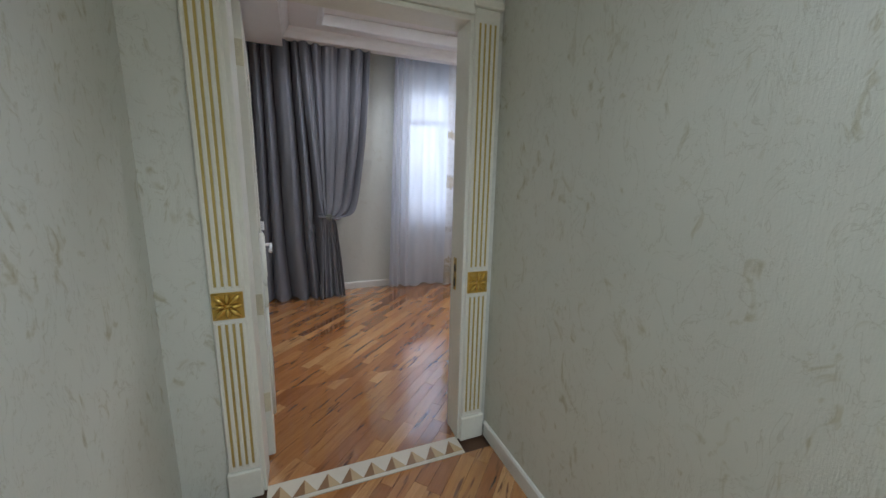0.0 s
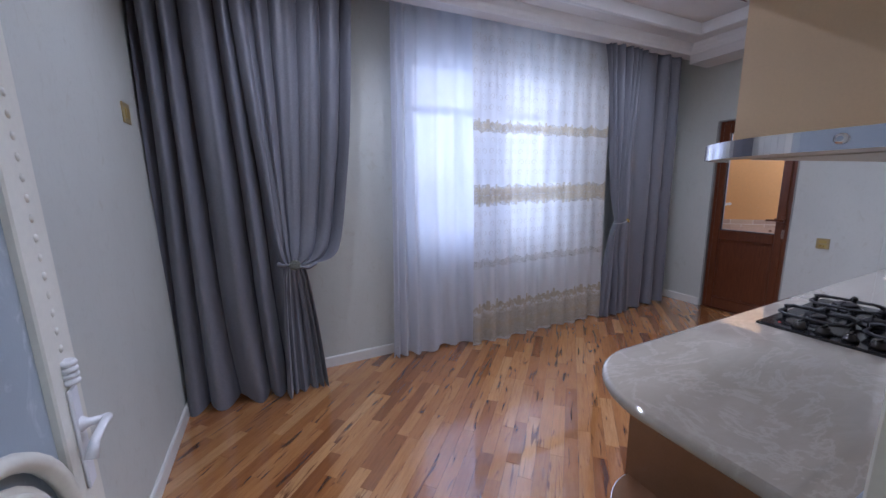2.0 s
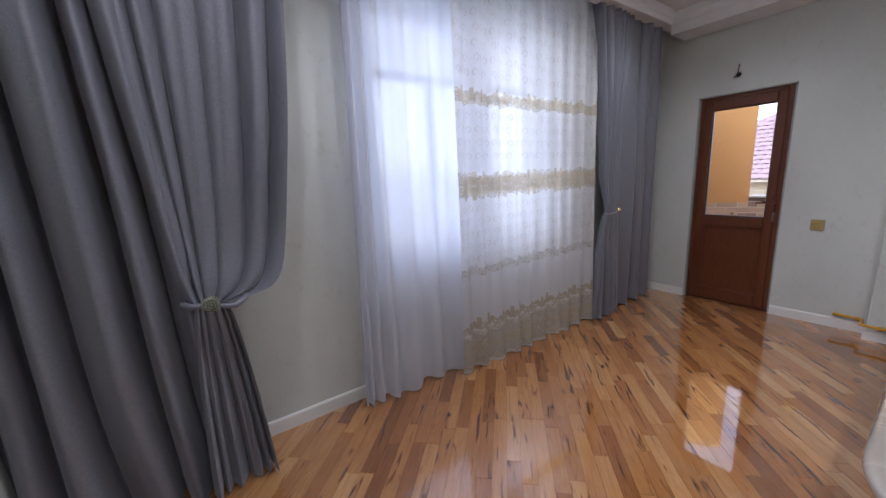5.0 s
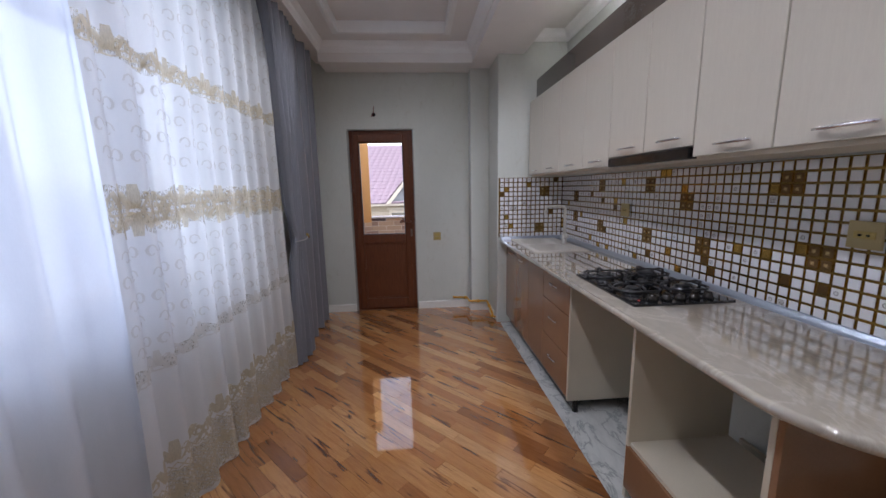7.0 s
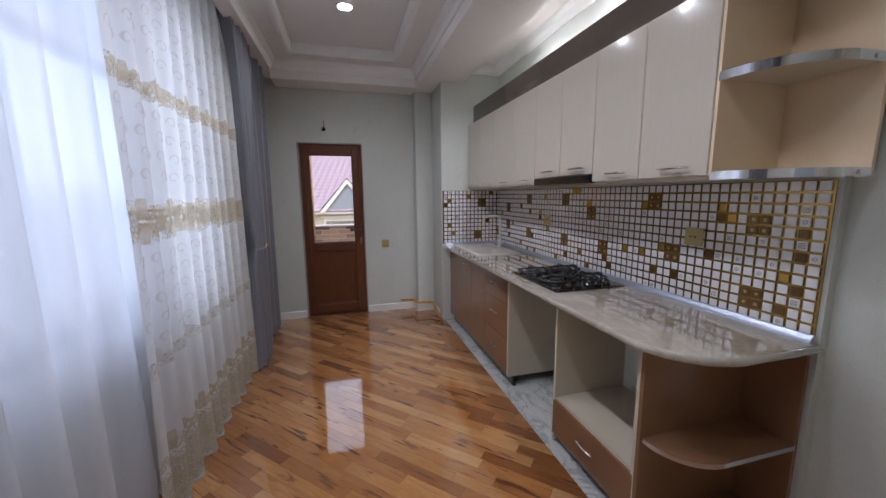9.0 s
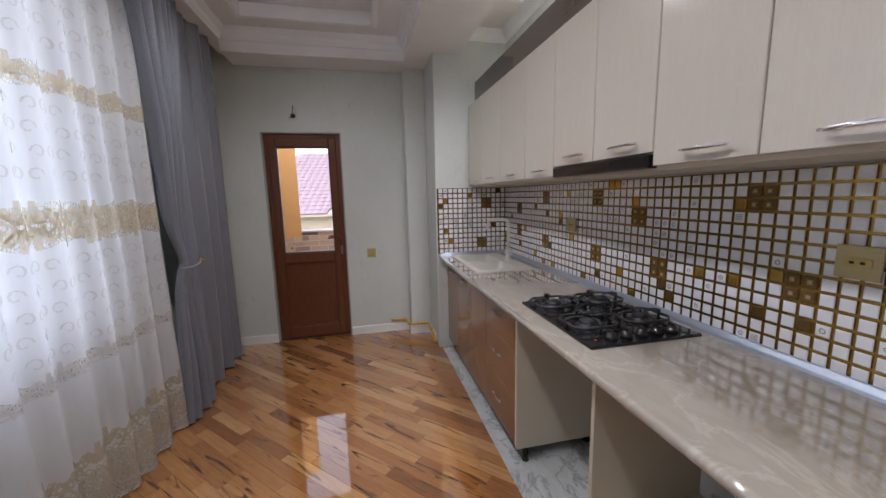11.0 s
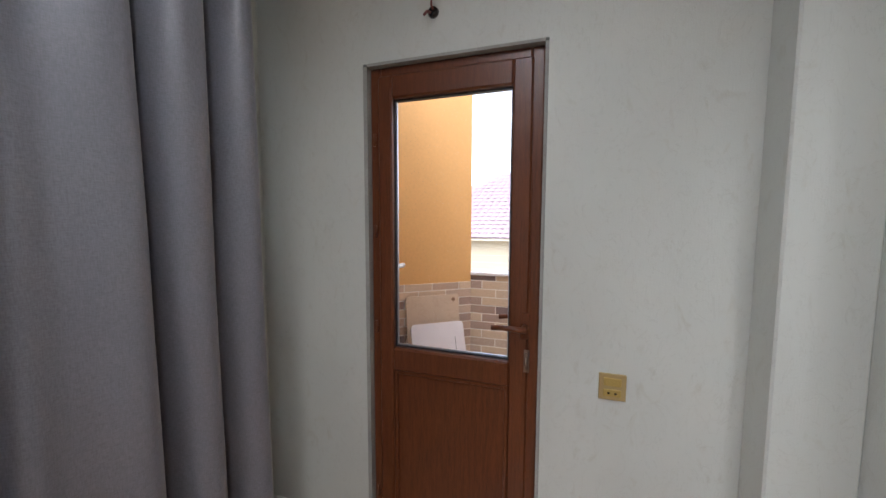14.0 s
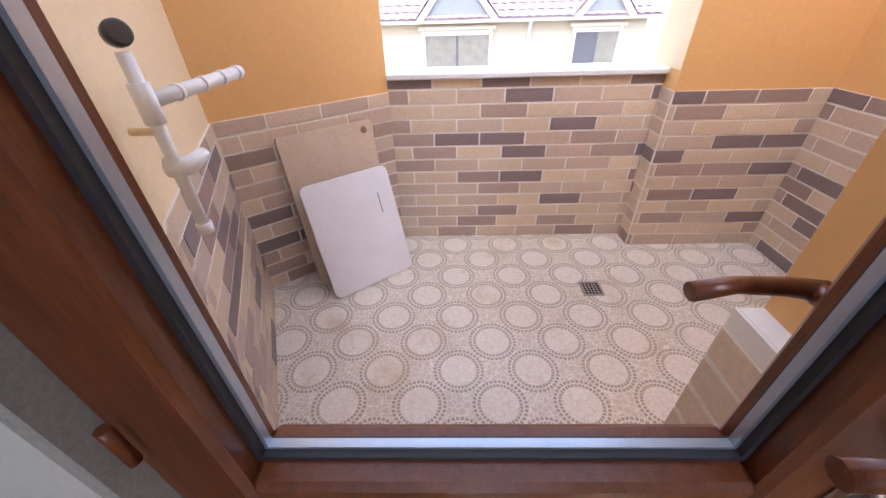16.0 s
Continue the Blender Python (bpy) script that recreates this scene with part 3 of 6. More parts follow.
on_leaf("stile", boxes((0, 0.13, -LT / 2, LT / 2, 0, LH), (LW - 0.13, LW, -LT / 2, LT / 2, 0, LH), (0.13, LW - 0.13, -LT / 2, LT / 2, LH - 0.14, LH), (0.13, LW - 0.13, -LT / 2, LT / 2, 0, 0.75), bevel=0.004), DOORW)
on_leaf("frosted_pane", boxes((0.13, LW - 0.13, -0.005, 0.005, 0.75, LH - 0.14)), FROST, "grey frosted patterned glass")
bm = bmesh.new()
for side in (-1, 1):
    y = side * (LT / 2 + 0.004)
    # arched raised panel over the pane's foot
    cx, z0 = LW / 2, 0.735
    for k, (r, t2) in enumerate(((0.30, 0.016), (0.245, 0.010), (0.20, 0.012), (0.13, 0.012))):
        tube(bm, [(cx + r * math.cos(a), y, z0 + r * 1.05 * math.sin(a)) for a in [math.pi * i / 20 for i in range(21)]], t2, 8)
        tube(bm, [(cx - r, y, z0), (cx - r, y, 0.14 + 0.04 * k), (cx + r, y, 0.14 + 0.04 * k), (cx + r, y, z0)], t2 * 0.8, 8)
    for k in range(26):
        for xs in (0.06, LW - 0.06):
            lathe(bm, [(0.008, -0.004), (0.010, 0), (0.004, 0.004)], (xs, side * LT / 2, 0.95 + k * 0.04), 6, Matrix.Rotation(radians(90), 4, "X"))
    for k in range(14):
        a = math.pi * (0.1 + 0.8 * k / 13)
        lathe(bm, [(0.012, -0.004), (0.013, 0), (0.004, 0.006)], (cx + 0.222 * math.cos(a), side * LT / 2, z0 + 0.235 * math.sin(a)), 6, Matrix.Rotation(radians(90), 4, "X"))
on_leaf("carved_mouldings", bm, DOORW, "carved white mouldings with worn relief")
bm = prism(bmesh.new(), [(LW / 2 + 0.27 * math.cos(math.pi * i / 16), 0.735 + 0.28 * math.sin(math.pi * i / 16)) for i in range(17)], -0.017, 0.017)
bm.transform(Matrix.Rotation(radians(90), 4, "X"))
on_leaf("arched_panel", bm, DOORW)
bm = bmesh.new()
for side in (-1, 1):
    y = side * LT / 2
    box(bm, LW - 0.085, LW - 0.045, min(y, y + side * 0.008), max(y, y + side * 0.008), 0.78, 1.02, bevel=0.003)
    for k in range(4):
        lathe(bm, [(0.016, 0), (0.017, 0.006), (0.014, 0.012)], (LW - 0.065, y + side * 0.006, 1.03 + 0.014 * k), 10)
    lathe(bm, [(0.018, 0), (0.018, 0.01), (0.010, 0.02), (0.010, 0.05)], (LW - 0.065, y, 0.93), 12, Matrix.Rotation(radians(-90 * side), 4, "X"))
    tube(bm, [(LW - 0.06, y + side * 0.05, 0.93), (LW - 0.10, y + side * 0.052, 0.934), (LW - 0.15, y + side * 0.05, 0.928), (LW - 0.17, y + side * 0.045, 0.90)], [0.010, 0.008, 0.009, 0.012], 10)
on_leaf("lever_handle", bm, PVCW, "white ornate lever handle")
for z in (0.25, 0.75, 1.82):
    on_leaf("hinge", boxes((-0.004, 0.001, -0.016, 0.014, z, z + 0.10), bevel=0.001), plain("painted_hinge", (0.62, 0.57, 0.42), 0.4, metal=0.3, var=0.2), "paint-smeared brass hinge")

# threshold with inlaid triangles
sill = thing("threshold", (1.13, HY + 0.04, 0), "cream threshold strip with brown inlaid triangles", "threshold", kind="structure")
part("strip", boxes((DX0 + 0.022, DX1 - 0.022, HY - 0.115, HY + 0.01, -0.014, 0.003)), HOUSET, sill)
bm, bm2 = bmesh.new(), bmesh.new()
n = 9
for i in range(n):
    x0 = DX0 + 0.022 + (DX1 - DX0 - 0.044) * i / n
    x1 = DX0 + 0.022 + (DX1 - DX0 - 0.044) * (i + 1) / n
    xm = (x0 + x1) / 2
    prism(bm, [(x0, HY - 0.095), (xm, HY - 0.012), (xm, HY - 0.095)], 0.003, 0.0042)
    prism(bm2, [(xm, HY - 0.095), (xm, HY - 0.012), (x1, HY - 0.095)], 0.003, 0.0042)
part("brown_triangles", bm, plain("inlay_brown", (0.24, 0.13, 0.06), 0.25), sill)
part("tan_triangles", bm2, plain("inlay_tan", (0.50, 0.36, 0.20), 0.25), sill)

# ---- window ----
win = thing("window_1", (WX0, 5.36, WZ0), "white plastic window with three lights behind the nets", "window", kind="structure")
part("window_frame", boxes((WX0, WX0 + 0.06, 5.38, 5.44, WZ0, WZ1), (WX1 - 0.06, WX1, 5.38, 5.44, WZ0, WZ1), (WX0 + 0.06, WX1 - 0.06, 5.38, 5.44, WZ0, WZ0 + 0.06), (WX0 + 0.06, WX1 - 0.06, 5.38, 5.44, WZ1 - 0.06, WZ1),
                           (WX0 + 0.06, WX1 - 0.06, 5.38, 5.44, 2.05, 2.11), (2.62, 2.69, 5.379, 5.441, WZ0 + 0.06, 2.05), bevel=0.004), PVCW, win)
part("window_sill", boxes((WX0 - 0.02, WX1 + 0.02, N - 0.03, 5.38, WZ0 - 0.03, WZ0), bevel=0.005), PVCW, win)
for x0, x1, z0, z1 in ((WX0 + 0.06, 2.62, WZ0 + 0.06, 2.05), (2.69, WX1 - 0.06, WZ0 + 0.06, 2.05), (WX0 + 0.06, WX1 - 0.06, 2.11, WZ1 - 0.06)):
    pane = part("pane", boxes((x0, x1, 5.405, 5.411, z0, z1)), GLASS, win)
    pane.visible_shadow = False

# ---- curtains ----


def cloth(rows, cols, at):
    """A hanging sheet: at(u, v) gives a place, v from the hem (0) to the heading (1)."""
    bm = bmesh.new()
    g = [[bm.verts.new(at(i / cols, j / rows)) for i in range(cols + 1)] for j in range(rows + 1)]
    for j in range(rows):
        for i in range(cols):
            f = bm.faces.new((g[j][i], g[j][i + 1], g[j + 1][i + 1], g[j + 1][i]))
            f.smooth = True
    return bm


def folds(u, n, seed, sharp=0.6, v=0.0):
    """Uneven soft pleats, -1 to 1; those of heavy satin drift and merge on the way down."""
    if sharp == 0.6:
        w = n * u + 0.75 * noise.noise((u * n * 0.55, seed, v * 0.5)) + 0.12 * noise.noise((u * 2, seed, v * 2.2))
        p = abs(math.sin(math.pi * w))
        crease = 0.30 * noise.noise((u * n * 2.1, seed + 9, v * 1.3))
        return (2 * p ** 0.6 - 1) * (0.75 + 0.7 * noise.noise((u * n * 0.7, seed + 5, v * 0.6))) + crease
    s = math.sin(2 * math.pi * (n * u + 0.35 * noise.noise((u * n * 0.45, seed, 0))))
    return (abs(s) ** sharp) * (1 if s > 0 else -1) * (0.75 + 0.35 * noise.noise((u * n * 0.5, seed + 5, 0)))


TOP = 2.775


def straight(x0, x1, y, n, depth, seed, hem=0.012, flare=0.0, sharp=0.6, drift=0.05):
    def at(u, v):
        z = hem + (TOP - hem) * v + (0.012 * math.sin(u * 23 + seed) if v == 0 else 0)
        x = x0 + (x1 - x0) * u + flare * (u - 0.5) * (1 - v)
        w = 0.8 + 0.2 * (1 - v) ** 0.7
        yy = y - depth * w * folds(u + 0.012 * math.sin(3 * v + seed), n, seed, sharp, v) - drift * (1 - v) * noise.noise((u * 3, seed, v))
        return (x, yy, z)
    return at


def tied(xa, xb, xk, zk, y, n, depth, seed, flare, out, ease=0.30):
    """A panel drawn to a tie at xk, zk; xa, xb: its heading's ends; flare: its hem's ends."""
    def at(u, v):
        z = 0.012 + (TOP - 0.012) * v
        xt = xa + (xb - xa) * u
        xkn = xk + 0.10 * (u - 0.5)
        if z >= zk:
            s = (z - zk) / (TOP - zk)
            far = abs(xt - xk) / max(abs(xa - xk), abs(xb - xk), 0.01)
            e = s ** (ease + 0.40 * (1 - far))
            x = xkn + (xt - xkn) * e
            z -= 0.10 * far * math.sin(math.pi * min(1, s * 3.2)) * (1 - min(1, s * 3.2)) * 1.2
            w = 0.35 + 0.65 * min(1, s * 2.2)
        else:
            s = (zk - z) / zk
            x = xkn + (flare[0] + (flare[1] - flare[0]) * u - xkn) * s ** 0.55
            w = 0.35 + 0.6 * min(1, s * 1.6)
        pinch = math.exp(-((z - zk) / 0.16) ** 2)
        yy = y - depth * w * folds(u + 0.01 * math.sin(4 * v), n, seed, 0.6, v) - out * pinch
        return (x, yy, z)
    return at


def curtain_west():
    c = thing("curtain", (1.0, 5.08, 0.0), "slate-grey satin curtain gathered by a jewelled tie", "curtain", "grey curtains")
    part("hanging_panel", cloth(50, 150, straight(0.47, 1.10, 5.08, 4.6, 0.115, 3.1, flare=0.10)), GREY, c)
    part("gathered_panel", cloth(90, 150, tied(0.94, 1.66, 1.165, 0.945, 5.03, 5.2, 0.105, 7.7, (1.04, 1.32), 0.05, 0.24)), GREY, c)
    bm = bmesh.new()
    for j, (r, h) in enumerate(((0.0, 0.018), (0.012, 0.016), (0.023, 0.011), (0.032, 0.003))):
        n = max(1, j * 7)
        for k in range(n):
            a = 2 * math.pi * k / n
            lathe(bm, [(0.001, -0.005), (0.0048, -0.002), (0.0048, 0.002), (0.001, 0.005)], (1.165 + r * math.cos(a), 4.885 - h, 0.955 + r * math.sin(a)), 6)
    lathe(bm, [(0.034, 0), (0.030, 0.008), (0.018, 0.014)], (1.165, 4.888, 0.955), 20, Matrix.Rotation(radians(90), 4, "X"))
    part("tie_brooch", bm, plain("brooch_metal", (0.30, 0.32, 0.27), 0.3, metal=0.8, var=0.3), c, "round beaded brooch")
    bm = tube(bmesh.new(), [(1.15, 4.90, 0.95), (1.10, 4.92, 0.952), (1.07, 4.97, 0.955), (1.12, 5.12, 0.96)], 0.012, 8)
    tube(bm, [(1.17, 4.895, 0.945), (1.25, 4.90, 0.925), (1.30, 4.95, 0.94), (1.30, 5.10, 0.965)], 0.012, 8)
    part("tie_band", bm, GREY, c)


def curtain_east():
    c = thing("curtain", (4.6, 5.06, 0.0), "slate-grey satin curtain gathered by a gold hook", "curtain", "grey curtains")
    part("hanging_panel", cloth(50, 150, straight(4.42, 5.13, 5.08, 4.2, 0.10, 12.4, flare=0.14)), GREY, c)
    part("gathered_panel", cloth(90, 140, tied(4.02, 4.56, 4.31, 1.03, 5.035, 5.0, 0.085, 18.2, (4.12, 4.46), 0.03, 0.95)), GREY, c)
    bm = tube(bmesh.new(), [(4.245, 5.0, 1.005), (4.262, 4.945, 1.012), (4.30, 4.925, 1.022), (4.335, 4.928, 1.032), (4.36, 4.94, 1.036)], 0.0045, 8)
    part("tie_cord", bm, plain("silver_cord", (0.42, 0.42, 0.43), 0.35, metal=0.5, var=0.2), c, "thin silver tie cord")
    bm = lathe(bmesh.new(), [(0.006, -0.01), (0.020, -0.004), (0.023, 0.002), (0.015, 0.007), (0.004, 0.010)], (4.366, 4.936, 1.038), 18, Matrix.Rotation(radians(65), 4, "X"))
    part("tie_knob", bm, BRASS, c, "round gold tie knob")


curtain_west()
curtain_east()

c = thing("net_curtain", (2.2, 5.15, 0.0), "plain white net curtain hanging to the floor", "net curtain")
net_drop = straight(1.97, 3.00, 5.15, 7.5, 0.05, 31.0, hem=0.02, sharp=0.8)


def net_at(u, v):
    """Folds crowd towards the free end, which hangs a little outwards at the hem."""
    x, y, z = net_drop(u ** 0.5, v)
    return (1.97 + 1.03 * u - 0.09 * (1 - v) * (1 - u), y, z)


part("net", cloth(36, 220, net_at), NET, c)

lace_at = straight(2.60, 4.15, 5.06, 9.5, 0.034, 44.0, hem=0.012, flare=0.03, sharp=0.75, drift=0.04)
c = thing("lace_curtain", (3.3, 5.06, 0.0), "white net curtain embroidered with gold floral bands", "net curtain")
part("net", cloth(36, 200, lace_at), LACE, c)


def on_lace(u, z, off=0.003):
    v = max(0.001, (z - 0.012) / (TOP - 0.012))
    x, y, zz = lace_at(min(1, max(0, u)), v)
    return (x, y - off, zz)


def ribbon(bm, pts, half):
    """A flat stitched line of u, z points on the net."""
    prev = None
    for i, (u, z) in enumerate(pts):
        u2, z2 = pts[min(i + 1, len(pts) - 1)]
        u1, z1 = pts[max(i - 1, 0)]
        du, dz = (u2 - u1) * 1.43, z2 - z1
        ln = math.hypot(du, dz) or 1
        h = half * (0.5 + 0.5 * math.sin(math.pi * (i + 0.5) / len(pts)))
        a = bm.verts.new(on_lace(u - dz / ln * h / 1.43, z + du / ln * h))
        b2 = bm.verts.new(on_lace(u + dz / ln * h / 1.43, z - du / ln * h))
        if prev:
            bm.faces.new((prev[0], prev[1], b2, a))
        prev = (a, b2)


def motif(bm, u, z, h, flip=1):
    """One flower: centre petals and two scrolls."""
    for k in range(3):
        a = math.pi * (0.25 + 0.5 * k / 2)
        ribbon(bm, [(u + math.cos(a) * h * 0.45 * s / 1.43, z + flip * math.sin(a) * h * s) for s in (0.1, 0.35, 0.65, 1.0)], h * 0.12)
    for d in (-1, 1):
        ribbon(bm, [(u + d * (0.12 + 0.42 * s) * h / 1.43 * 1.3, z + flip * h * (0.12 + 0.45 * math.sin(s * 4.2))) for s in [i / 7 for i in range(8)]], h * 0.05)
        ribbon(bm, [(u + d * h * (0.55 + 0.22 * math.cos(t2)) / 1.43, z + flip * h * (0.28 + 0.2 * math.sin(t2))) for t2 in [i * 0.9 for i in range(8)]], h * 0.035)


for z, h, mirror, mat, name in ((1.885, 0.085, False, EMBR, "embroidered_band"), (1.345, 0.095, True, EMBR, "embroidered_band"), (0.73, 0.07, False, EMBRP, "embroidered_band")):
    bm = bmesh.new()
    n = 15
    for i in range(n):
        u = (i + 0.5) / n
        motif(bm, u, z, h)
        if mirror:
            motif(bm, u, z, h, -1)
        for k in range(3):
            ribbon(bm, [(u + (k - 1) * 0.02 + 0.012 * math.cos(t2), z + 0.012 * math.sin(t2)) for t2 in [j * 0.8 for j in range(9)]], 0.004)
    tagged(part(name, bm, mat, c, "gold floral embroidery"), kind="stuff")
bm = bmesh.new()
for i in range(30):
    for j in range(21):
        u, z, side = (i + 0.5) / 30, 0.84 + 0.087 * j, (1 if (i + j) % 2 else -1)
        if abs(z - 1.345) < 0.12 or -0.05 < z - 1.885 < 0.10:
            continue
        ribbon(bm, [(u + side * (0.011 * math.cos(a) * (1 - a / 9) - 0.004), z + 0.030 * math.sin(a) * (1 - a / 9)) for a in [k * 0.7 for k in range(9)]], 0.0032)
tagged(part("stitching", bm, EMBRP, c, "columns of small pale stitched scrolls"), kind="stuff")
bm = bmesh.new()
for i in range(64):
    for j in range(9):
        u, z = (i + 0.5 * (j % 2)) / 64, 0.04 + j * 0.030
        d = 0.5 / 64
        ribbon(bm, [(u, z - 0.015), (u + d, z), (u, z + 0.015), (u - d, z), (u, z - 0.015)], 0.0032)
for i in range(14):
    motif(bm, (i + 0.5) / 14, 0.30, 0.10)
    motif(bm, (i + 0.5) / 14, 0.13, 0.07)
tagged(part("lace_border", bm, EMBR, c, "gold lattice lace border at the hem"), kind="stuff")
bm = bmesh.new()
for i in range(40):
    u = (i + 0.5) / 40
    ribbon(bm, [(u + 0.0125 * math.cos(a), 0.032 - 0.020 * math.sin(a)) for a in [math.pi * k / 6 for k in range(7)]], 0.007)
tagged(part("scalloped_edge", bm, LACE, c, "white scalloped hem edge"), kind="stuff")


def dyed(z0, z1):
    """A strip of gold-dyed net lying on the room side of the lace."""
    bm = bmesh.new()
    n = 200
    lo = [bm.verts.new(on_lace(i / n, z0 + 0.012 * math.sin(i * 0.42), 0.0015)) for i in range(n + 1)]
    hi = [bm.verts.new(on_lace(i / n, z1 + 0.012 * math.sin(i * 0.42 + 1), 0.0015)) for i in range(n + 1)]
    for i in range(n):
        bm.faces.new((lo[i], lo[i + 1], hi[i + 1], hi[i])).smooth = True
    part("dyed_strip", bm, TINT, c, "pale gold dyed strip")


dyed(1.265, 1.425)
dyed(1.865, 1.945)
dyed(0.725, 0.775)
dyed(0.03, 0.27)

# curtain rail in the ceiling slot
rail = thing("curtain_rail", (2.8, 5.10, TOP), "white curtain rail fixed in the ceiling slot", "curtain rail")
part("track", boxes((0.46, 5.06, 5.05, 5.16, TOP + 0.01, CZ + 0.018)), PVCW, rail)

# ---- ceiling lamps ----
def downlight(x, y, z, r=0.055):
    d = thing("ceiling_light", (x, y, z), "round recessed ceiling spot, lit", "ceiling light", "ceiling spots")
    bm = lathe(bmesh.new(), [(r, 0.0), (r + 0.014, -0.001), (r + 0.013, -0.006), (r, -0.008)], (x, y, z), 28)
    part("rim", bm, MOULD, d)
    part("diffuser", lathe(bmesh.new(), [(r - 0.002, -0.0082), (r - 0.004, -0.0105)], (x, y, z), 28), LAMP, d)
    spot("spot_lamp", (x, y, z - 0.02), SPOTW)


SPOTW = 8.6
for x in (1.35, 2.05, 2.74, 3.42, 4.09):
    downlight(x, 4.19, CZ + 0.09)
for x in (2.35, 3.05, 3.75):
    downlight(x, 2.90, CZ + 0.02, 0.045)
# unseen fill for the hall: an added spot with a glowing disc
spot("hall_fill", (1.40, 0.1, 2.65), 30, (0.82, 0.93, 1.0))
h = thing("ceiling_light", (1.40, 0.1, 2.7), "added round fill lamp on the unseen hall ceiling, lit", "ceiling light")
part("diffuser", lathe(bmesh.new(), [(0.12, 0), (0.11, -0.03), (0.03, -0.038)], (1.40, 0.1, 2.7), 28), LAMP, h)

# ---- balcony door ----
bd = thing("door_2", (5.50, 4.4, 0), "brown wood-grain balcony door with a glazed upper half", "door", kind="structure")
DXF, DXB = 5.465, 5.535                # faces of the frame
f0, f1 = BY0 + 0.012, BY1 - 0.018
part("door_frame", boxes((DXF, DXB, f0, f0 + 0.045, 0, BH - 0.012), (DXF, DXB, f1 - 0.045, f1, 0, BH - 0.012), (DXF, DXB, f0 + 0.045, f1 - 0.045, BH - 0.062, BH - 0.012), (DXF, DXB, f0 + 0.045, f1 - 0.045, 0, 0.03), bevel=0.005), DOORB, bd)
a0, a1 = f0 + 0.038, f1 - 0.038
g0, g1, gz0, gz1 = 4.165, 4.645, 0.888, 1.905
LX0, LX1 = 5.452, 5.52
sash = part("sash", boxes((LX0, LX1, a0, g0, 0.02, 1.995), (LX0, LX1, g1, a1, 0.02, 1.995), (LX0, LX1, g0, g1, gz1, 1.995), (LX0, LX1, g0, g1, 0.79, gz0), (LX0, LX1, g0, g1, 0.02, 0.135), bevel=0.007), DOORB, bd)
part("lower_panel", boxes((LX0 + 0.022, LX1 - 0.02, g0, g1, 0.135, 0.79)), DOORB, bd)
part("panel_bead", boxes((LX0 + 0.010, LX0 + 0.022, g0, g0 + 0.016, 0.135, 0.79), (LX0 + 0.010, LX0 + 0.022, g1 - 0.016, g1, 0.135, 0.79), (LX0 + 0.010, LX0 + 0.022, g0 + 0.016, g1 - 0.016, 0.135, 0.151), (LX0 + 0.010, LX0 + 0.022, g0 + 0.016, g1 - 0.016, 0.774, 0.79), bevel=0.003), DOORB, bd)
part("glazing_gasket", boxes((5.478, 5.500, g0, g0 + 0.006, gz0, gz1), (5.478, 5.500, g1 - 0.006, g1, gz0, gz1), (5.478, 5.500, g0 + 0.006, g1 - 0.006, gz0, gz0 + 0.006), (5.478, 5.500, g0 + 0.006, g1 - 0.006, gz1 - 0.006, gz1)), GASKET, bd)
part("glazing_spacer", boxes((5.486, 5.496, g0 + 0.006, g0 + 0.010, gz0 + 0.006, gz1 - 0.006), (5.486, 5.496, g1 - 0.010, g1 - 0.006, gz0 + 0.006, gz1 - 0.006), (5.486, 5.496, g0 + 0.010, g1 - 0.010, gz0 + 0.006, gz0 + 0.010)), ALUM, bd)
pane = part("pane", boxes((5.489, 5.493, g0 + 0.004, g1 - 0.004, gz0 + 0.004, gz1 - 0.004)), GLASS, bd)
pane.visible_shadow = False
for side, x in ((-1, LX0), (1, LX1)):
    bm = boxes((min(x, x + side * 0.008), max(x, x + side * 0.008), 4.090, 4.122, 0.985, 1.085), bevel=0.003)
    lathe(bm, [(0.013, 0), (0.011, 0.02), (0.011, 0.045)], (x + side * 0.004, 4.106, 1.030), 12, Matrix.Rotation(radians(90 * side), 4, "Y"))
    tube(bm, [(x + side * 0.045, 4.098, 1.030), (x + side * 0.05, 4.13, 1.032), (x + side * 0.05, 4.18, 1.035), (x + side * 0.046, 4.222, 1.030)], [0.011, 0.010, 0.009, 0.010], 10)
    part("lever_handle", bm, DOORB, bd, "brown lever handle")
bm = boxes((LX0 - 0.003, LX0, 4.088, 4.108, 0.86, 0.945), bevel=0.001)
lathe(bm, [(0.009, 0), (0.009, 0.012)], (LX0 - 0.003, 4.099, 0.925), 10, Matrix.Rotation(radians(-90), 4, "Y"))
tube(bm, [(LX0 - 0.014, 4.099, 0.925), (LX0 - 0.020, 4.10, 0.900), (LX0 - 0.016, 4.094, 0.875)], [0.004, 0.008, 0.005], 6)
part("lock_and_key", bm, plain("worn_lock", (0.30, 0.24, 0.20), 0.35, metal=0.8, var=0.4, bumps=0.4), bd, "scratched steel lock with key")
for z in (0.22, 0.95, 1.35, 1.72):
    part("hinge", tube(bmesh.new(), [(LX0 - 0.003, a1 + 0.012, z), (LX0 - 0.003, a1 + 0.012, z + 0.05)], 0.006, 8), DOORB, bd)
struct("trim_door_reveal", boxes((E - 0.003, 5.538, BY1 - 0.018, BY1 - 0.001, 0, BH - 0.012), (E - 0.003, 5.538, BY0 + 0.001, BY0 + 0.012, 0, BH - 0.012), (E - 0.003, 5.538, BY0 + 0.012, BY1 - 0.018, BH - 0.012, BH - 0.001)), MORTAR, "raw grey plaster edge round the balcony door", "door reveal")
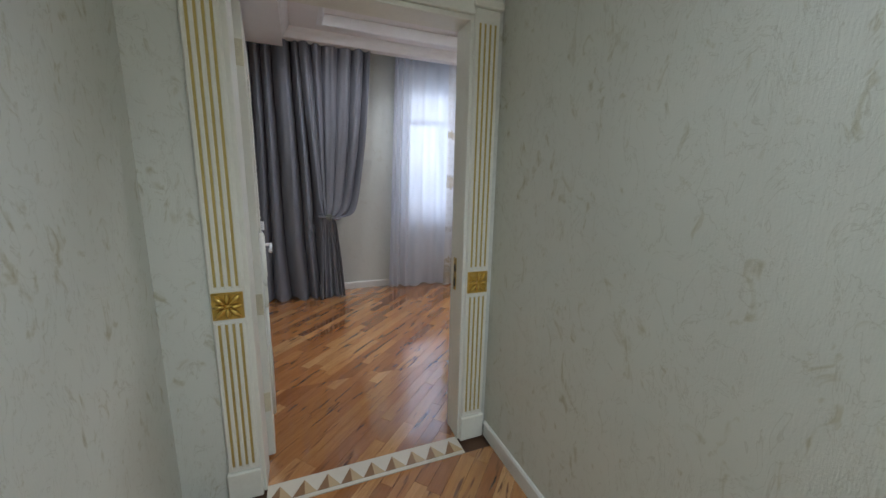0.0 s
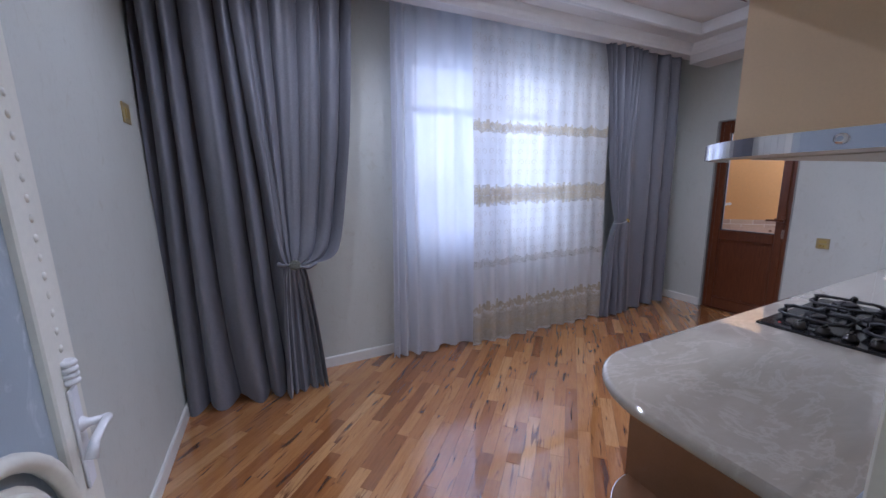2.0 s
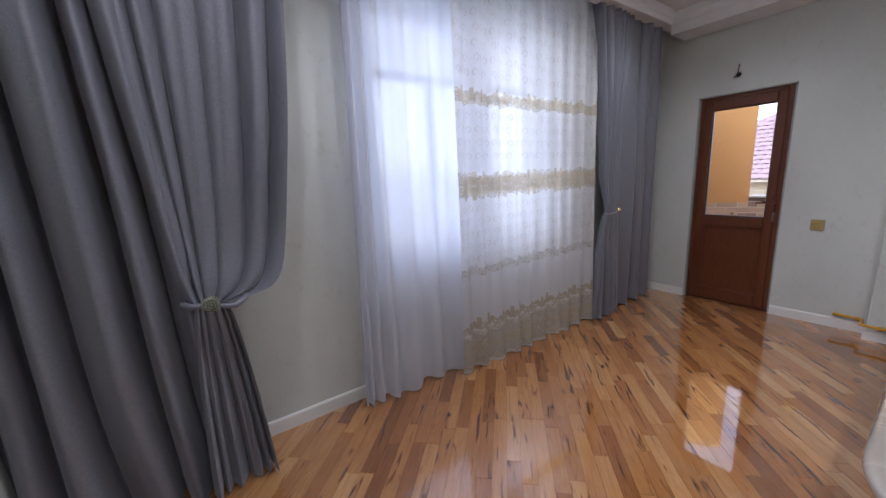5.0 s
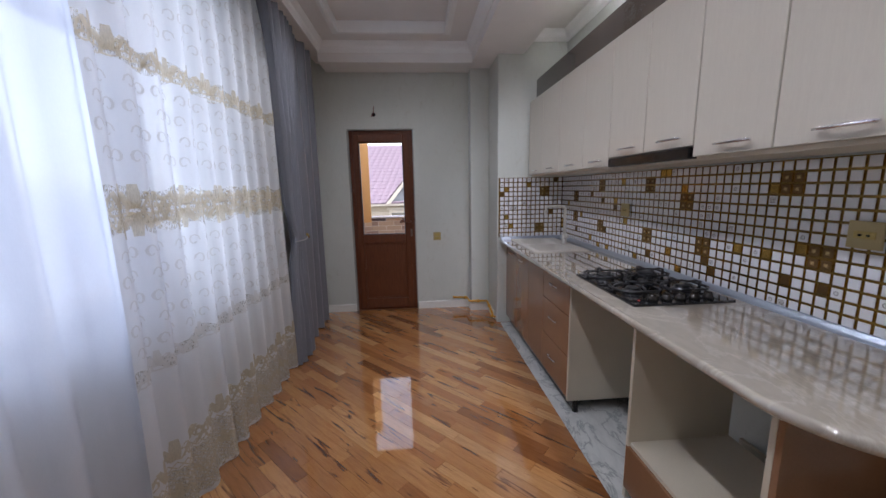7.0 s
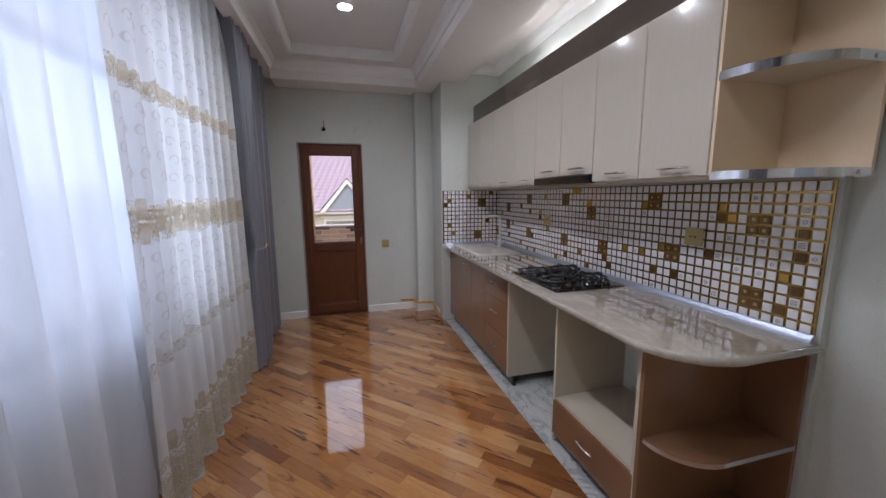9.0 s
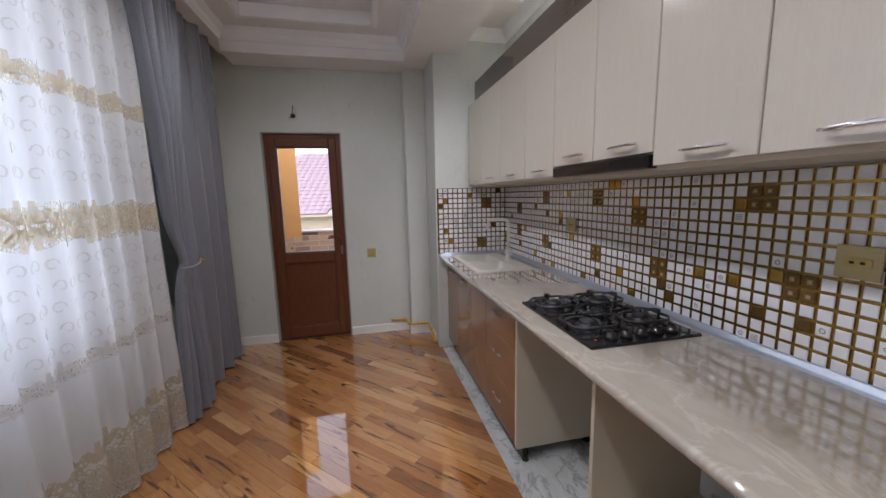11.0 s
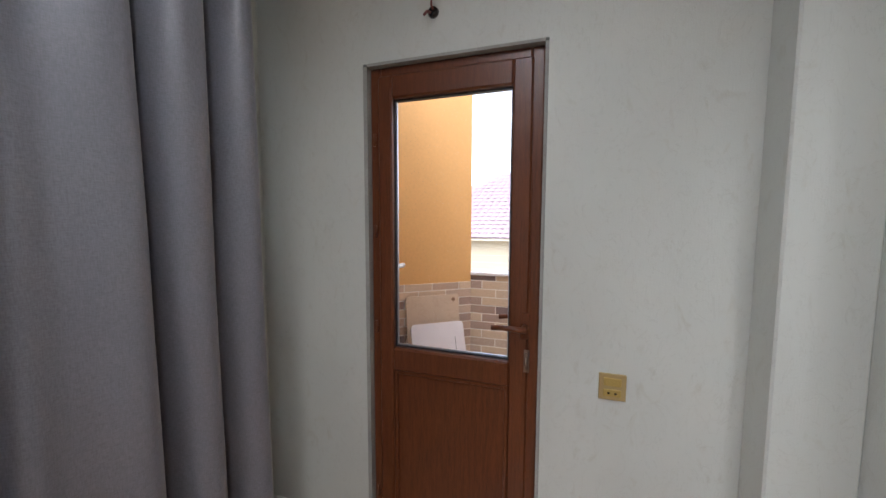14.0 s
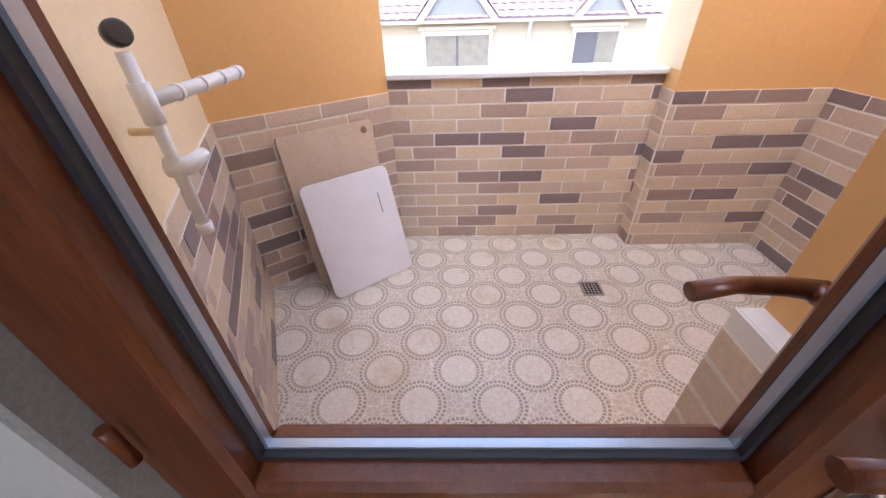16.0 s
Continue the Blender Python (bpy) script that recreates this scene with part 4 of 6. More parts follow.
struct("sill_inner", boxes((5.438, 5.536, BY0 + 0.012, BY1 - 0.018, -0.05, 0.004)), DOORB, "brown threshold of the balcony door", "door sill")
struct("sill_balcony_door", boxes((5.536, 5.72, RB + 0.010, BY1 - 0.018, -0.05, 0.0)), COPING, "pale sill under the balcony door", "door sill")

# wall wires and sockets
w = thing("wall_wires", (E, 4.46, 2.19), "loose wires of a missing wall lamp", "wires")
bm = tube(bmesh.new(), [(E + 0.01, 4.46, 2.19), (E - 0.03, 4.46, 2.20), (E - 0.045, 4.455, 2.235), (E - 0.03, 4.452, 2.275)], 0.004, 6)
tube(bm, [(E + 0.01, 4.465, 2.19), (E - 0.035, 4.475, 2.18), (E - 0.05, 4.48, 2.16)], 0.005, 6)
part("wire", bm, plain("wire_insulation", (0.18, 0.05, 0.04), 0.5), w)
part("junction", lathe(bmesh.new(), [(0.022, 0), (0.018, 0.012), (0.008, 0.014)], (E, 4.462, 2.19), 12, Matrix.Rotation(radians(-90), 4, "Y")), BLACK, w)


def plate(name, label, centre, normal, wd, ht, holes):
    """A switch or socket plate on a wall: bevelled frame, inset, details."""
    p = thing(name, centre, label, "socket" if "socket" in name else "switch", "wall plates")
    m = Matrix.Translation(centre) @ Vector(normal).to_track_quat("Z", "Y").to_matrix().to_4x4()
    for nm, d, mat in [("plate", (-wd / 2, wd / 2, -ht / 2, ht / 2, 0, 0.008), SOCKET)] + holes:
        bm = boxes(d, bevel=0.0015)
        bm.transform(m)
        part(nm, bm, mat, p)
    return p


SLOT = [("inset", (-0.030, 0.030, -0.012, 0.012, 0.007, 0.0105), GOLDPAINT), ("slot", (-0.016, -0.006, -0.004, 0.003, 0.0102, 0.0112), BLACK), ("slot", (0.006, 0.016, -0.004, 0.003, 0.0102, 0.0112), BLACK)]
plate("socket_switch", "gold double plate with a rocker and a socket", (E, 3.808, 0.855), (-1, 0, 0), 0.086, 0.092,
      [("rocker", (-0.028, 0.028, 0.004, 0.032, 0.007, 0.012), GOLDPAINT), ("inset", (-0.028, 0.028, -0.034, -0.008, 0.007, 0.0105), GOLDPAINT),
       ("slot", (-0.016, -0.008, -0.024, -0.018, 0.0102, 0.0112), BLACK), ("slot", (0.006, 0.014, -0.024, -0.018, 0.0102, 0.0112), BLACK)])
plate("light_switch", "gold switch plate on the wallpaper", (W, 4.84, 1.84), (1, 0, 0), 0.10, 0.10, [("rocker", (-0.026, 0.026, -0.026, 0.026, 0.007, 0.012), GOLDPAINT)])
plate("wall_socket", "gold socket plate set into the mosaic", (3.74, S + 0.0225, 1.225), (0, 1, 0), 0.096, 0.090, SLOT)
plate("wall_socket", "gold socket plate set into the mosaic", (2.39, S + 0.0225, 1.225), (0, 1, 0), 0.096, 0.090, SLOT)

# yellow gas pipe round the pier
g = thing("gas_pipe", (5.3, 3.4, 0.05), "yellow painted gas pipe along the skirting", "pipe")
tube_pts = [(E + 0.02, 3.63, 0.125), (E - 0.03, 3.63, 0.125), (E - 0.035, 3.47, 0.12), (5.27, 3.465, 0.12), (5.26, 3.44, 0.12), (5.255, 3.27, 0.118), (5.24, 3.262, 0.11), (4.98, 3.262, 0.075), (4.96, 3.262, 0.04), (4.955, 3.22, 0.035), (4.95, 3.14, 0.035)]
part("pipe", tube(bmesh.new(), tube_pts, 0.011, 10), PIPEY, g)
for p, q in (((E - 0.036, 3.48, 0.12), (E - 0.036, 3.51, 0.12)), ((5.258, 3.38, 0.119), (5.257, 3.35, 0.119)), ((5.15, 3.262, 0.098), (5.12, 3.262, 0.094)), ((4.958, 3.262, 0.03), (4.97, 3.262, 0.055))):
    part("coupling", tube(bmesh.new(), [p, q], 0.017, 10), PIPEY, g)

# ---- kitchen ----
TOPZ, FRONT, CABF = 0.879, 3.195, 3.14


def handle(x, y, z, length, parent, upright=False, tilt=0.0):
    bm = bmesh.new()
    n = 9
    pts = []
    for i in range(n):
        s = i / (n - 1) - 0.5
        pts.append((x + length * s * (0 if upright else 1), y + 0.024 - 0.028 * s * s, z + (length * s if upright else 0)))
    tube(bm, pts, [0.0035] + [0.0055] * (n - 2) + [0.0035], 8)
    for s in (-0.36, 0.36):
        tube(bm, [(x + length * s, y - 0.002, z), (x + length * s, y + 0.021, z)], 0.0045, 8)
    return part("handle", bm, CHROME, parent, "chrome bow handle")


def base_unit(x0, x1, fronts, label, leg=True):
    """Carcass with its fronts; fronts: (z0, z1, handle?, x split)."""
    u = thing("base_cabinet", ((x0 + x1) / 2, 2.9, 0.0), label, "kitchen cabinet", "base cabinets")
    part("body", boxes((x0, x0 + 0.016, S + 0.03, CABF - 0.02, 0.09, TOPZ - 0.036), (x1 - 0.016, x1, S + 0.03, CABF - 0.02, 0.09, TOPZ - 0.036),
                       (x0 + 0.016, x1 - 0.016, S + 0.03, CABF - 0.02, 0.09, 0.106), (x0 + 0.016, x1 - 0.016, S + 0.03, S + 0.04, 0.106, TOPZ - 0.036)), BOARD, u)
    for fx0, fx1, z0, z1, hz in fronts:
        d = part("door" if z1 - z0 > 0.4 else "drawer_front", boxes((fx0 + 0.002, fx1 - 0.002, CABF - 0.019, CABF, z0, z1), bevel=0.003), CABLOW, u, "glossy copper-brown front")
        if hz:
            handle((fx0 + fx1) / 2, CABF, hz, 0.13, d)
    if leg:
        for lx in (x0 + 0.05, x1 - 0.05):
            for ly in (CABF - 0.08, S + 0.10):
                part("leg", lathe(bmesh.new(), [(0.022, 0), (0.022, 0.012), (0.014, 0.02), (0.014, 0.088)], (lx, ly, 0), 12), BLACK, u)
        part("plinth", boxes((x0, x1, CABF - 0.06, CABF - 0.045, 0.0, 0.088)), DARKP, u)
    return u


base_unit(4.49, 4.872, [(4.49, 4.872, 0.09, 0.84, 0.77)], "copper-brown sink cabinet with one tall door")
base_unit(3.80, 4.488, [(4.145, 4.488, 0.09, 0.84, 0.77), (3.80, 4.145, 0.09, 0.84, 0)], "copper-brown cabinet with a pair of doors")
base_unit(3.352, 3.798, [(3.352, 3.798, 0.62, 0.84, 0.755), (3.352, 3.798, 0.36, 0.616, 0.52), (3.352, 3.798, 0.09, 0.356, 0.245)], "copper-brown unit with three drawers")
sp = thing("side_panel", (3.345, 2.9, 0.06), "cream end panel beside the appliance gap", "panel")
part("panel", boxes((3.332, 3.350, S + 0.02, CABF, 0.075, TOPZ - 0.036), bevel=0.001), BOARD, sp)
part("foot", lathe(bmesh.new(), [(0.02, 0), (0.014, 0.02), (0.014, 0.075)], (3.342, CABF - 0.06, 0), 10), BLACK, sp)
part("foot", lathe(bmesh.new(), [(0.02, 0), (0.014, 0.02), (0.014, 0.075)], (3.342, S + 0.1, 0), 10), BLACK, sp)

ov = thing("oven_housing", (2.42, 2.9, 0.0), "open cream oven housing above a copper-brown drawer", "kitchen cabinet")
part("side_board", boxes((2.700, 2.718, S + 0.10, CABF, 0.0, TOPZ - 0.036), bevel=0.001), BOARD, ov)
part("side_board", boxes((2.105, 2.123, S + 0.10, CABF, 0.0, TOPZ - 0.036), bevel=0.001), BOARD, ov)
part("floor_board", boxes((2.123, 2.700, S + 0.10, CABF - 0.01, 0.262, 0.280)), BOARD, ov)
part("back_rail", boxes((2.123, 2.700, S + 0.03, S + 0.046, 0.0, 0.26)), BOARD, ov)
dr = part("drawer_front", boxes((2.108, 2.716, CABF - 0.018, CABF + 0.001, 0.05, 0.262), bevel=0.003), CABLOW, ov, "glossy copper-brown drawer front")
handle(2.41, CABF, 0.17, 0.13, dr)
gp = thing("gas_hose", (2.2, S + 0.04, 0.45), "bent yellow gas pipe end behind the housing", "pipe")
part("pipe", tube(bmesh.new(), [(2.20, S + 0.002, 0.66), (2.20, S + 0.06, 0.66), (2.22, S + 0.075, 0.63), (2.23, S + 0.075, 0.56), (2.25, S + 0.06, 0.53), (2.28, S + 0.002, 0.52)], 0.013, 10), PIPEY, gp)


def round_end(x_in, y_front, y_back, x_out, r, grow=0.0, n=40):
    """Outline of a board whose free front corner is rounded."""
    pts = [(x_in, y_back), (x_in, y_front)]
    cx, cy = x_out + r, y_front - r
    for i in range(n + 1):
        a = math.pi / 2 + math.pi / 2 * i / n
        pts.append((cx + r * math.cos(a), cy + r * math.sin(a)))
    pts.append((x_out, y_back))
    return pts


sh = thing("corner_shelf", (2.0, 2.85, 0.0), "copper-brown rounded end shelf with metal edging", "shelf unit")
part("side_board", boxes((2.086, 2.104, S + 0.01, CABF, 0.0, TOPZ - 0.036)), CABLOW, sh)
part("back_board", boxes((1.885, 2.086, S + 0.01, S + 0.026, 0.0, TOPZ - 0.036)), CABLOW, sh)
edge = plain("steel_edge_band", (0.62, 0.62, 0.64), 0.25, metal=0.9)
for z in (0.06, 0.435):
    out = round_end(2.086, CABF - 0.01, S + 0.026, 1.885, 0.19)
    part("shelf", prism(bmesh.new(), out, z, z + 0.017), CABLOW, sh)
    bm = bmesh.new()
    for p, q in zip(out[1:], out[2:]):
        d = Vector((q[0] - p[0], q[1] - p[1]))
        nrm = Vector((-d.y, d.x)).normalized() * 0.0025
        vs = [(p[0], p[1]), (p[0] - nrm.x, p[1] - nrm.y), (q[0] - nrm.x, q[1] - nrm.y), (q[0], q[1])]
        prism(bm, vs, z - 0.001, z + 0.018)
    part("edge_band", bm, edge, sh, "thin steel edge band")

wt = thing("worktop", (3.3, 2.9, TOPZ - 0.035), "polished beige marble-look worktop with a rounded end", "worktop")
SX0, SX1, SY0, SY1 = 4.09, 4.79, 2.70, 3.09       # sink cut-out
WB = S + 0.014
bm = boxes((SX1, 4.876, WB, FRONT, TOPZ - 0.035, TOPZ), (SX0, SX1, WB, SY0, TOPZ - 0.035, TOPZ), (SX0, SX1, SY1, FRONT, TOPZ - 0.035, TOPZ))
prism(bm, round_end(SX0, FRONT, WB, 1.865, 0.26), TOPZ - 0.035, TOPZ)
part("slab", bm, STONE, wt)
bm = tube(bmesh.new(), [(x, y + (0.001 if i == 0 else 0), TOPZ - 0.0175) for i, (x, y) in enumerate([(4.876, FRONT)] + round_end(SX0, FRONT, WB, 1.865, 0.26)[2:])], 0.0173, 12)
part("rounded_edge", bm, STONE, wt)
up = thing("worktop_upstand", (3.4, WB, TOPZ), "blue-grey metal upstand strip along the worktop", "trim strip")
part("strip", sweep(bmesh.new(), [(0, TOPZ), (0.022, TOPZ), (0.018, TOPZ + 0.010), (0.008, TOPZ + 0.026), (0, TOPZ + 0.028)], [(4.862, 3.20), (4.862, S + 0.014), (1.88, S + 0.014)][::-1]), ALUM, up)

# sink
sk_t = thing("sink", (4.44, 2.9, TOPZ), "beige composite double-bowl sink set in the worktop", "sink")
rim = bmesh.new()
RZ = TOPZ + 0.009
y0, y1 = SY0 - 0.022, SY1 + 0.022
x0, x1 = SX0 - 0.022, SX1 + 0.022
bowls = [(SX0 + 0.02, 4.425, SY0 + 0.085, SY1 - 0.02), (4.462, SX1 - 0.02, SY0 + 0.085, SY1 - 0.02)]
for d in ((x0, bowls[0][0], y0, y1), (bowls[0][1], bowls[1][0], y0, y1), (bowls[1][1], x1, y0, y1), (bowls[0][0], bowls[0][1], y0, bowls[0][2]), (bowls[0][0], bowls[0][1], bowls[0][3], y1),
          (bowls[1][0], bowls[1][1], y0, bowls[1][2]), (bowls[1][0], bowls[1][1], bowls[1][3], y1)):
    box(rim, d[0], d[1], d[2], d[3], TOPZ + 0.0005, RZ)
part("rim", rim, SINK, sk_t)
for bx0, bx1, by0, by1 in bowls:
    bm = bmesh.new()
    rings = []
    for ins, z in ((0, RZ - 0.001), (0.004, RZ - 0.012), (0.018, TOPZ - 0.12), (0.035, TOPZ - 0.145), (0.09, TOPZ - 0.15)):
        pts = []
        r = 0.045
        for cx, cy, a0 in ((bx1 - ins - r, by1 - ins - r, 0), (bx0 + ins + r, by1 - ins - r, 90), (bx0 + ins + r, by0 + ins + r, 180), (bx1 - ins - r, by0 + ins + r, 270)):
            for k in range(6):
                a = radians(a0 + 18 * k)
                pts.append(bm.verts.new((cx + r * math.cos(a), cy + r * math.sin(a), z)))
        rings.append(pts)
    for r0, r1 in zip(rings, rings[1:]):
        for k in range(24):
            f = bm.faces.new((r0[k], r0[(k + 1) % 24], r1[(k + 1) % 24], r1[k]))
            f.smooth = True
    bm.faces.new(rings[-1])
    bowl = part("bowl", bm, SINK, sk_t)
    part("drain", lathe(bmesh.new(), [(0.038, 0), (0.036, 0.004), (0.024, 0.003), (0.02, 0.001), (0.006, 0.002)], ((bx0 + bx1) / 2, (by0 + by1) / 2 + 0.02, TOPZ - 0.151), 20), CHROME, bowl)
for bx0, bx1, by0, by1 in bowls:
    for sx, sy in ((bx0, by0), (bx0, by1), (bx1, by0), (bx1, by1)):
        dx, dy = (1 if sx == bx0 else -1), (1 if sy == by0 else -1)
        r = 0.045
        pts = [(sx, sy)] + [(sx + dx * (r - r * math.sin(a)), sy + dy * (r - r * math.cos(a))) for a in [math.pi / 2 * k / 5 for k in range(6)]]
        part("rim_corner", prism(bmesh.new(), pts if dx * dy > 0 else pts[::-1], RZ - 0.004, RZ - 0.0002), SINK, sk_t)
tap = thing("tap", (4.43, SY0 + 0.03, RZ), "beige composite kitchen tap with a square neck", "tap")
tx, ty = 4.43, SY0 + 0.03
bm = lathe(bmesh.new(), [(0.027, 0), (0.027, 0.008), (0.021, 0.012), (0.021, 0.085), (0.013, 0.09)], (tx, ty, RZ), 18)
part("base", bm, SINK, tap)
neck = [(tx, ty, RZ + 0.085), (tx, ty, RZ + 0.30), (tx, ty + 0.008, RZ + 0.32), (tx, ty + 0.028, RZ + 0.33), (tx, ty + 0.15, RZ + 0.332), (tx, ty + 0.17, RZ + 0.325), (tx, ty + 0.178, RZ + 0.30), (tx, ty + 0.178, RZ + 0.26)]
part("neck", tube(bmesh.new(), neck, 0.012, 12), SINK, tap)
part("lever", tube(bmesh.new(), [(tx - 0.018, ty, RZ + 0.055), (tx - 0.05, ty, RZ + 0.06), (tx - 0.085, ty + 0.005, RZ + 0.085)], [0.015, 0.010, 0.006], 10), SINK, tap)

# hob
hb = thing("gas_hob", (3.05, 2.9, TOPZ), "black five-burner gas hob set in the worktop", "hob")
HX0, HX1, HY0, HY1 = 2.765, 3.335, 2.645, 3.115
HT = TOPZ + 0.010
part("plate", boxes((HX0, HX1, HY0, HY1, TOPZ - 0.02, HT), bevel=0.004), BLACK, hb, "black enamel plate")
SOOT = plain("dark_burner_metal", (0.10, 0.10, 0.105), 0.3, metal=0.9, var=0.2)
xa, xm, xb = 2.955, 3.07, 3.225
for bx, by, r in ((xa, 3.005, 0.034), (xb, 3.005, 0.042), (xa, 2.755, 0.034), (xb, 2.755, 0.052), (xm, 2.88, 0.03)):
    b_ = part("burner", lathe(bmesh.new(), [(r + 0.014, 0), (r + 0.012, 0.006), (r, 0.008), (r, 0.015), (r * 0.94, 0.017)], (bx, by, HT), 24), SOOT, hb, "dark metal burner ring")
    part("cap", lathe(bmesh.new(), [(r * 0.92, 0.0165), (r * 0.95, 0.021), (r * 0.85, 0.025), (r * 0.3, 0.026)], (bx, by, HT), 24), IRON, b_)


def pan_support(cx, cy, half_x, half_y):
    """A cast-iron frame on four blunt feet, with four fingers rising to its middle."""
    bm = bmesh.new()
    zt = HT + 0.030
    ch = 0.03
    ring = [(cx - half_x + ch, cy - half_y), (cx + half_x - ch, cy - half_y), (cx + half_x, cy - half_y + ch), (cx + half_x, cy + half_y - ch),
            (cx + half_x - ch, cy + half_y), (cx - half_x + ch, cy + half_y), (cx - half_x, cy + half_y - ch), (cx - half_x, cy - half_y + ch)]
    tube(bm, [(x, y, zt - 0.008) for x, y in ring + ring[:1]], 0.0058, 6)
    for dx, dy in ((1, 0), (-1, 0), (0, 1), (0, -1)):
        ox, oy = cx + dx * half_x, cy + dy * half_y
        tube(bm, [(ox, oy, HT), (ox, oy, zt + 0.006), (ox - dx * half_x * 0.25, oy - dy * half_y * 0.25, zt + 0.012),
                  (cx + dx * 0.026, cy + dy * 0.026, zt + 0.008)], [0.008, 0.0075, 0.006, 0.0045], 6)
    part("grate", bm, IRON, hb, "matt cast-iron pan support")


for gx in (xa, xb):
    pan_support(gx, 3.0, 0.082, 0.098)
    pan_support(gx, 2.762, 0.082, 0.098)
pan_support(xm + 0.02, 2.881, 0.062, 0.068)
KNOB = plain("smoked_knob", (0.05, 0.045, 0.04), 0.22, metal=0.5, var=0.2)
for k in range(5):
    kx, ky = HX0 + 0.050, HY1 - 0.115 - 0.066 * k
    kn = part("knob", lathe(bmesh.new(), [(0.023, 0), (0.022, 0.010), (0.018, 0.013), (0.016, 0.024), (0.004, 0.026)], (kx, ky, HT), 18), KNOB, hb)
    part("grip", boxes((kx - 0.017, kx + 0.017, ky - 0.004, ky + 0.004, HT + 0.024, HT + 0.033), bevel=0.002), KNOB, kn)
part("mark", boxes((HX0 + 0.048, HX0 + 0.060, HY1 - 0.058, HY1 - 0.050, HT - 0.0002, HT + 0.0006)), plain("red_mark", (0.6, 0.02, 0.02), 0.4), hb, "small red mark")

# wall cabinets
UZ0, UZ1, UF = 1.505, 2.185, 2.925
xs = [4.876, 4.50, 4.13, 3.725, 3.395, 3.075, 2.755, 2.425, 2.085]
pairs = [(4.876, 4.13), (4.13, 3.395), (3.395, 2.755), (2.755, 2.085)]


def wall_unit(x1, x0, splits, z0, label):
    u = thing("wall_cabinet", ((x0 + x1) / 2, S, z0), label, "kitchen cabinet", "wall cabinets")
    part("body", boxes((x0 + 0.001, x1 - 0.001, S + 0.002, UF - 0.02, z0 + 0.004, UZ1 - 0.002)), BOARD, u)
    for a, b2 in zip(splits, splits[1:]):
        d = part("door", boxes((b2 + 0.002, a - 0.002, UF - 0.018, UF, z0, UZ1), bevel=0.0025), CABTOP, u, "cream high-gloss door")
        handle((a + b2) / 2 - 0.03, UF, z0 + 0.036, 0.15, d)
    return u


wall_unit(4.876, 4.13, [4.876, 4.50, 4.13], UZ0, "cream high-gloss double wall cabinet")
wall_unit(4.13, 3.395, [4.13, 3.725, 3.395], UZ0, "cream high-gloss double wall cabinet")
wall_unit(3.395, 2.755, [3.395, 3.075, 2.755], UZ0 + 0.045, "cream high-gloss wall cabinet above the hood")
wall_unit(2.755, 2.085, [2.755, 2.425, 2.085], UZ0, "cream high-gloss double wall cabinet")
ld = thing("light_rail", (3.5, S, UZ0), "pale bottom board under the wall cabinets", "panel")
part("board", boxes((2.10, 3.39, S + 0.016, UF - 0.03, UZ0 - 0.014, UZ0 + 0.003), (3.40, 4.87, S + 0.016, UF - 0.03, UZ0 - 0.014, UZ0 + 0.003)), BOARD, ld)
tp = thing("cornice_panel", (3.5, 2.88, UZ1), "glossy dark brown panel along the cabinet tops", "panel")
part("panel", boxes((1.90, 4.876, 2.845, 2.863, UZ1, UZ1 + 0.20), bevel=0.001), DARKP, tp)
hd = thing("cooker_hood", (3.075, 2.8, UZ0), "slim black built-in cooker hood", "cooker hood")
part("body", boxes((2.765, 3.385, S + 0.02, UF + 0.008, UZ0 - 0.006, UZ0 + 0.040), bevel=0.004), plain("hood_enamel", (0.010, 0.009, 0.009), 0.25), hd)
part("control_strip", boxes((2.95, 3.18, UF + 0.0075, UF + 0.0095, UZ0 + 0.010, UZ0 + 0.030)), BLACK, hd)
es = thing("open_end_shelf", (1.95, S, UZ0), "open peach end shelf with chrome-edged rounded boards", "shelf unit")
part("back_board", boxes((1.80, 2.084, S + 0.002, S + 0.018, UZ0, UZ1)), PEACH, es)
part("side_board", boxes((2.072, 2.0845, S + 0.018, UF - 0.004, UZ0, UZ1)), PEACH, es)
for z in (UZ0 - 0.012, 1.845, UZ1 - 0.016):
    out = round_end(2.072, UF, S + 0.018, 1.80, 0.24)
    shelf_ = part("shelf", prism(bmesh.new(), out, z, z + 0.018), BOARD, es)
    bm = bmesh.new()
    for p, q in zip(out[1:], out[2:]):
        d = Vector((q[0] - p[0], q[1] - p[1]))
        nrm = Vector((-d.y, d.x)).normalized() * 0.003
        prism(bm, [(p[0], p[1]), (p[0] - nrm.x, p[1] - nrm.y), (q[0] - nrm.x, q[1] - nrm.y), (q[0], q[1])], z - 0.006, z + 0.024)
    part("chrome_edge", bm, CHROME, shelf_, "broad chrome edge")
    part("bolt", lathe(bmesh.new(), [(0.008, 0), (0.008, 0.004), (0.004, 0.006)], (1.797, S + 0.08, z + 0.009), 10, Matrix.Rotation(radians(-90), 4, "Y")), CHROME, shelf_)

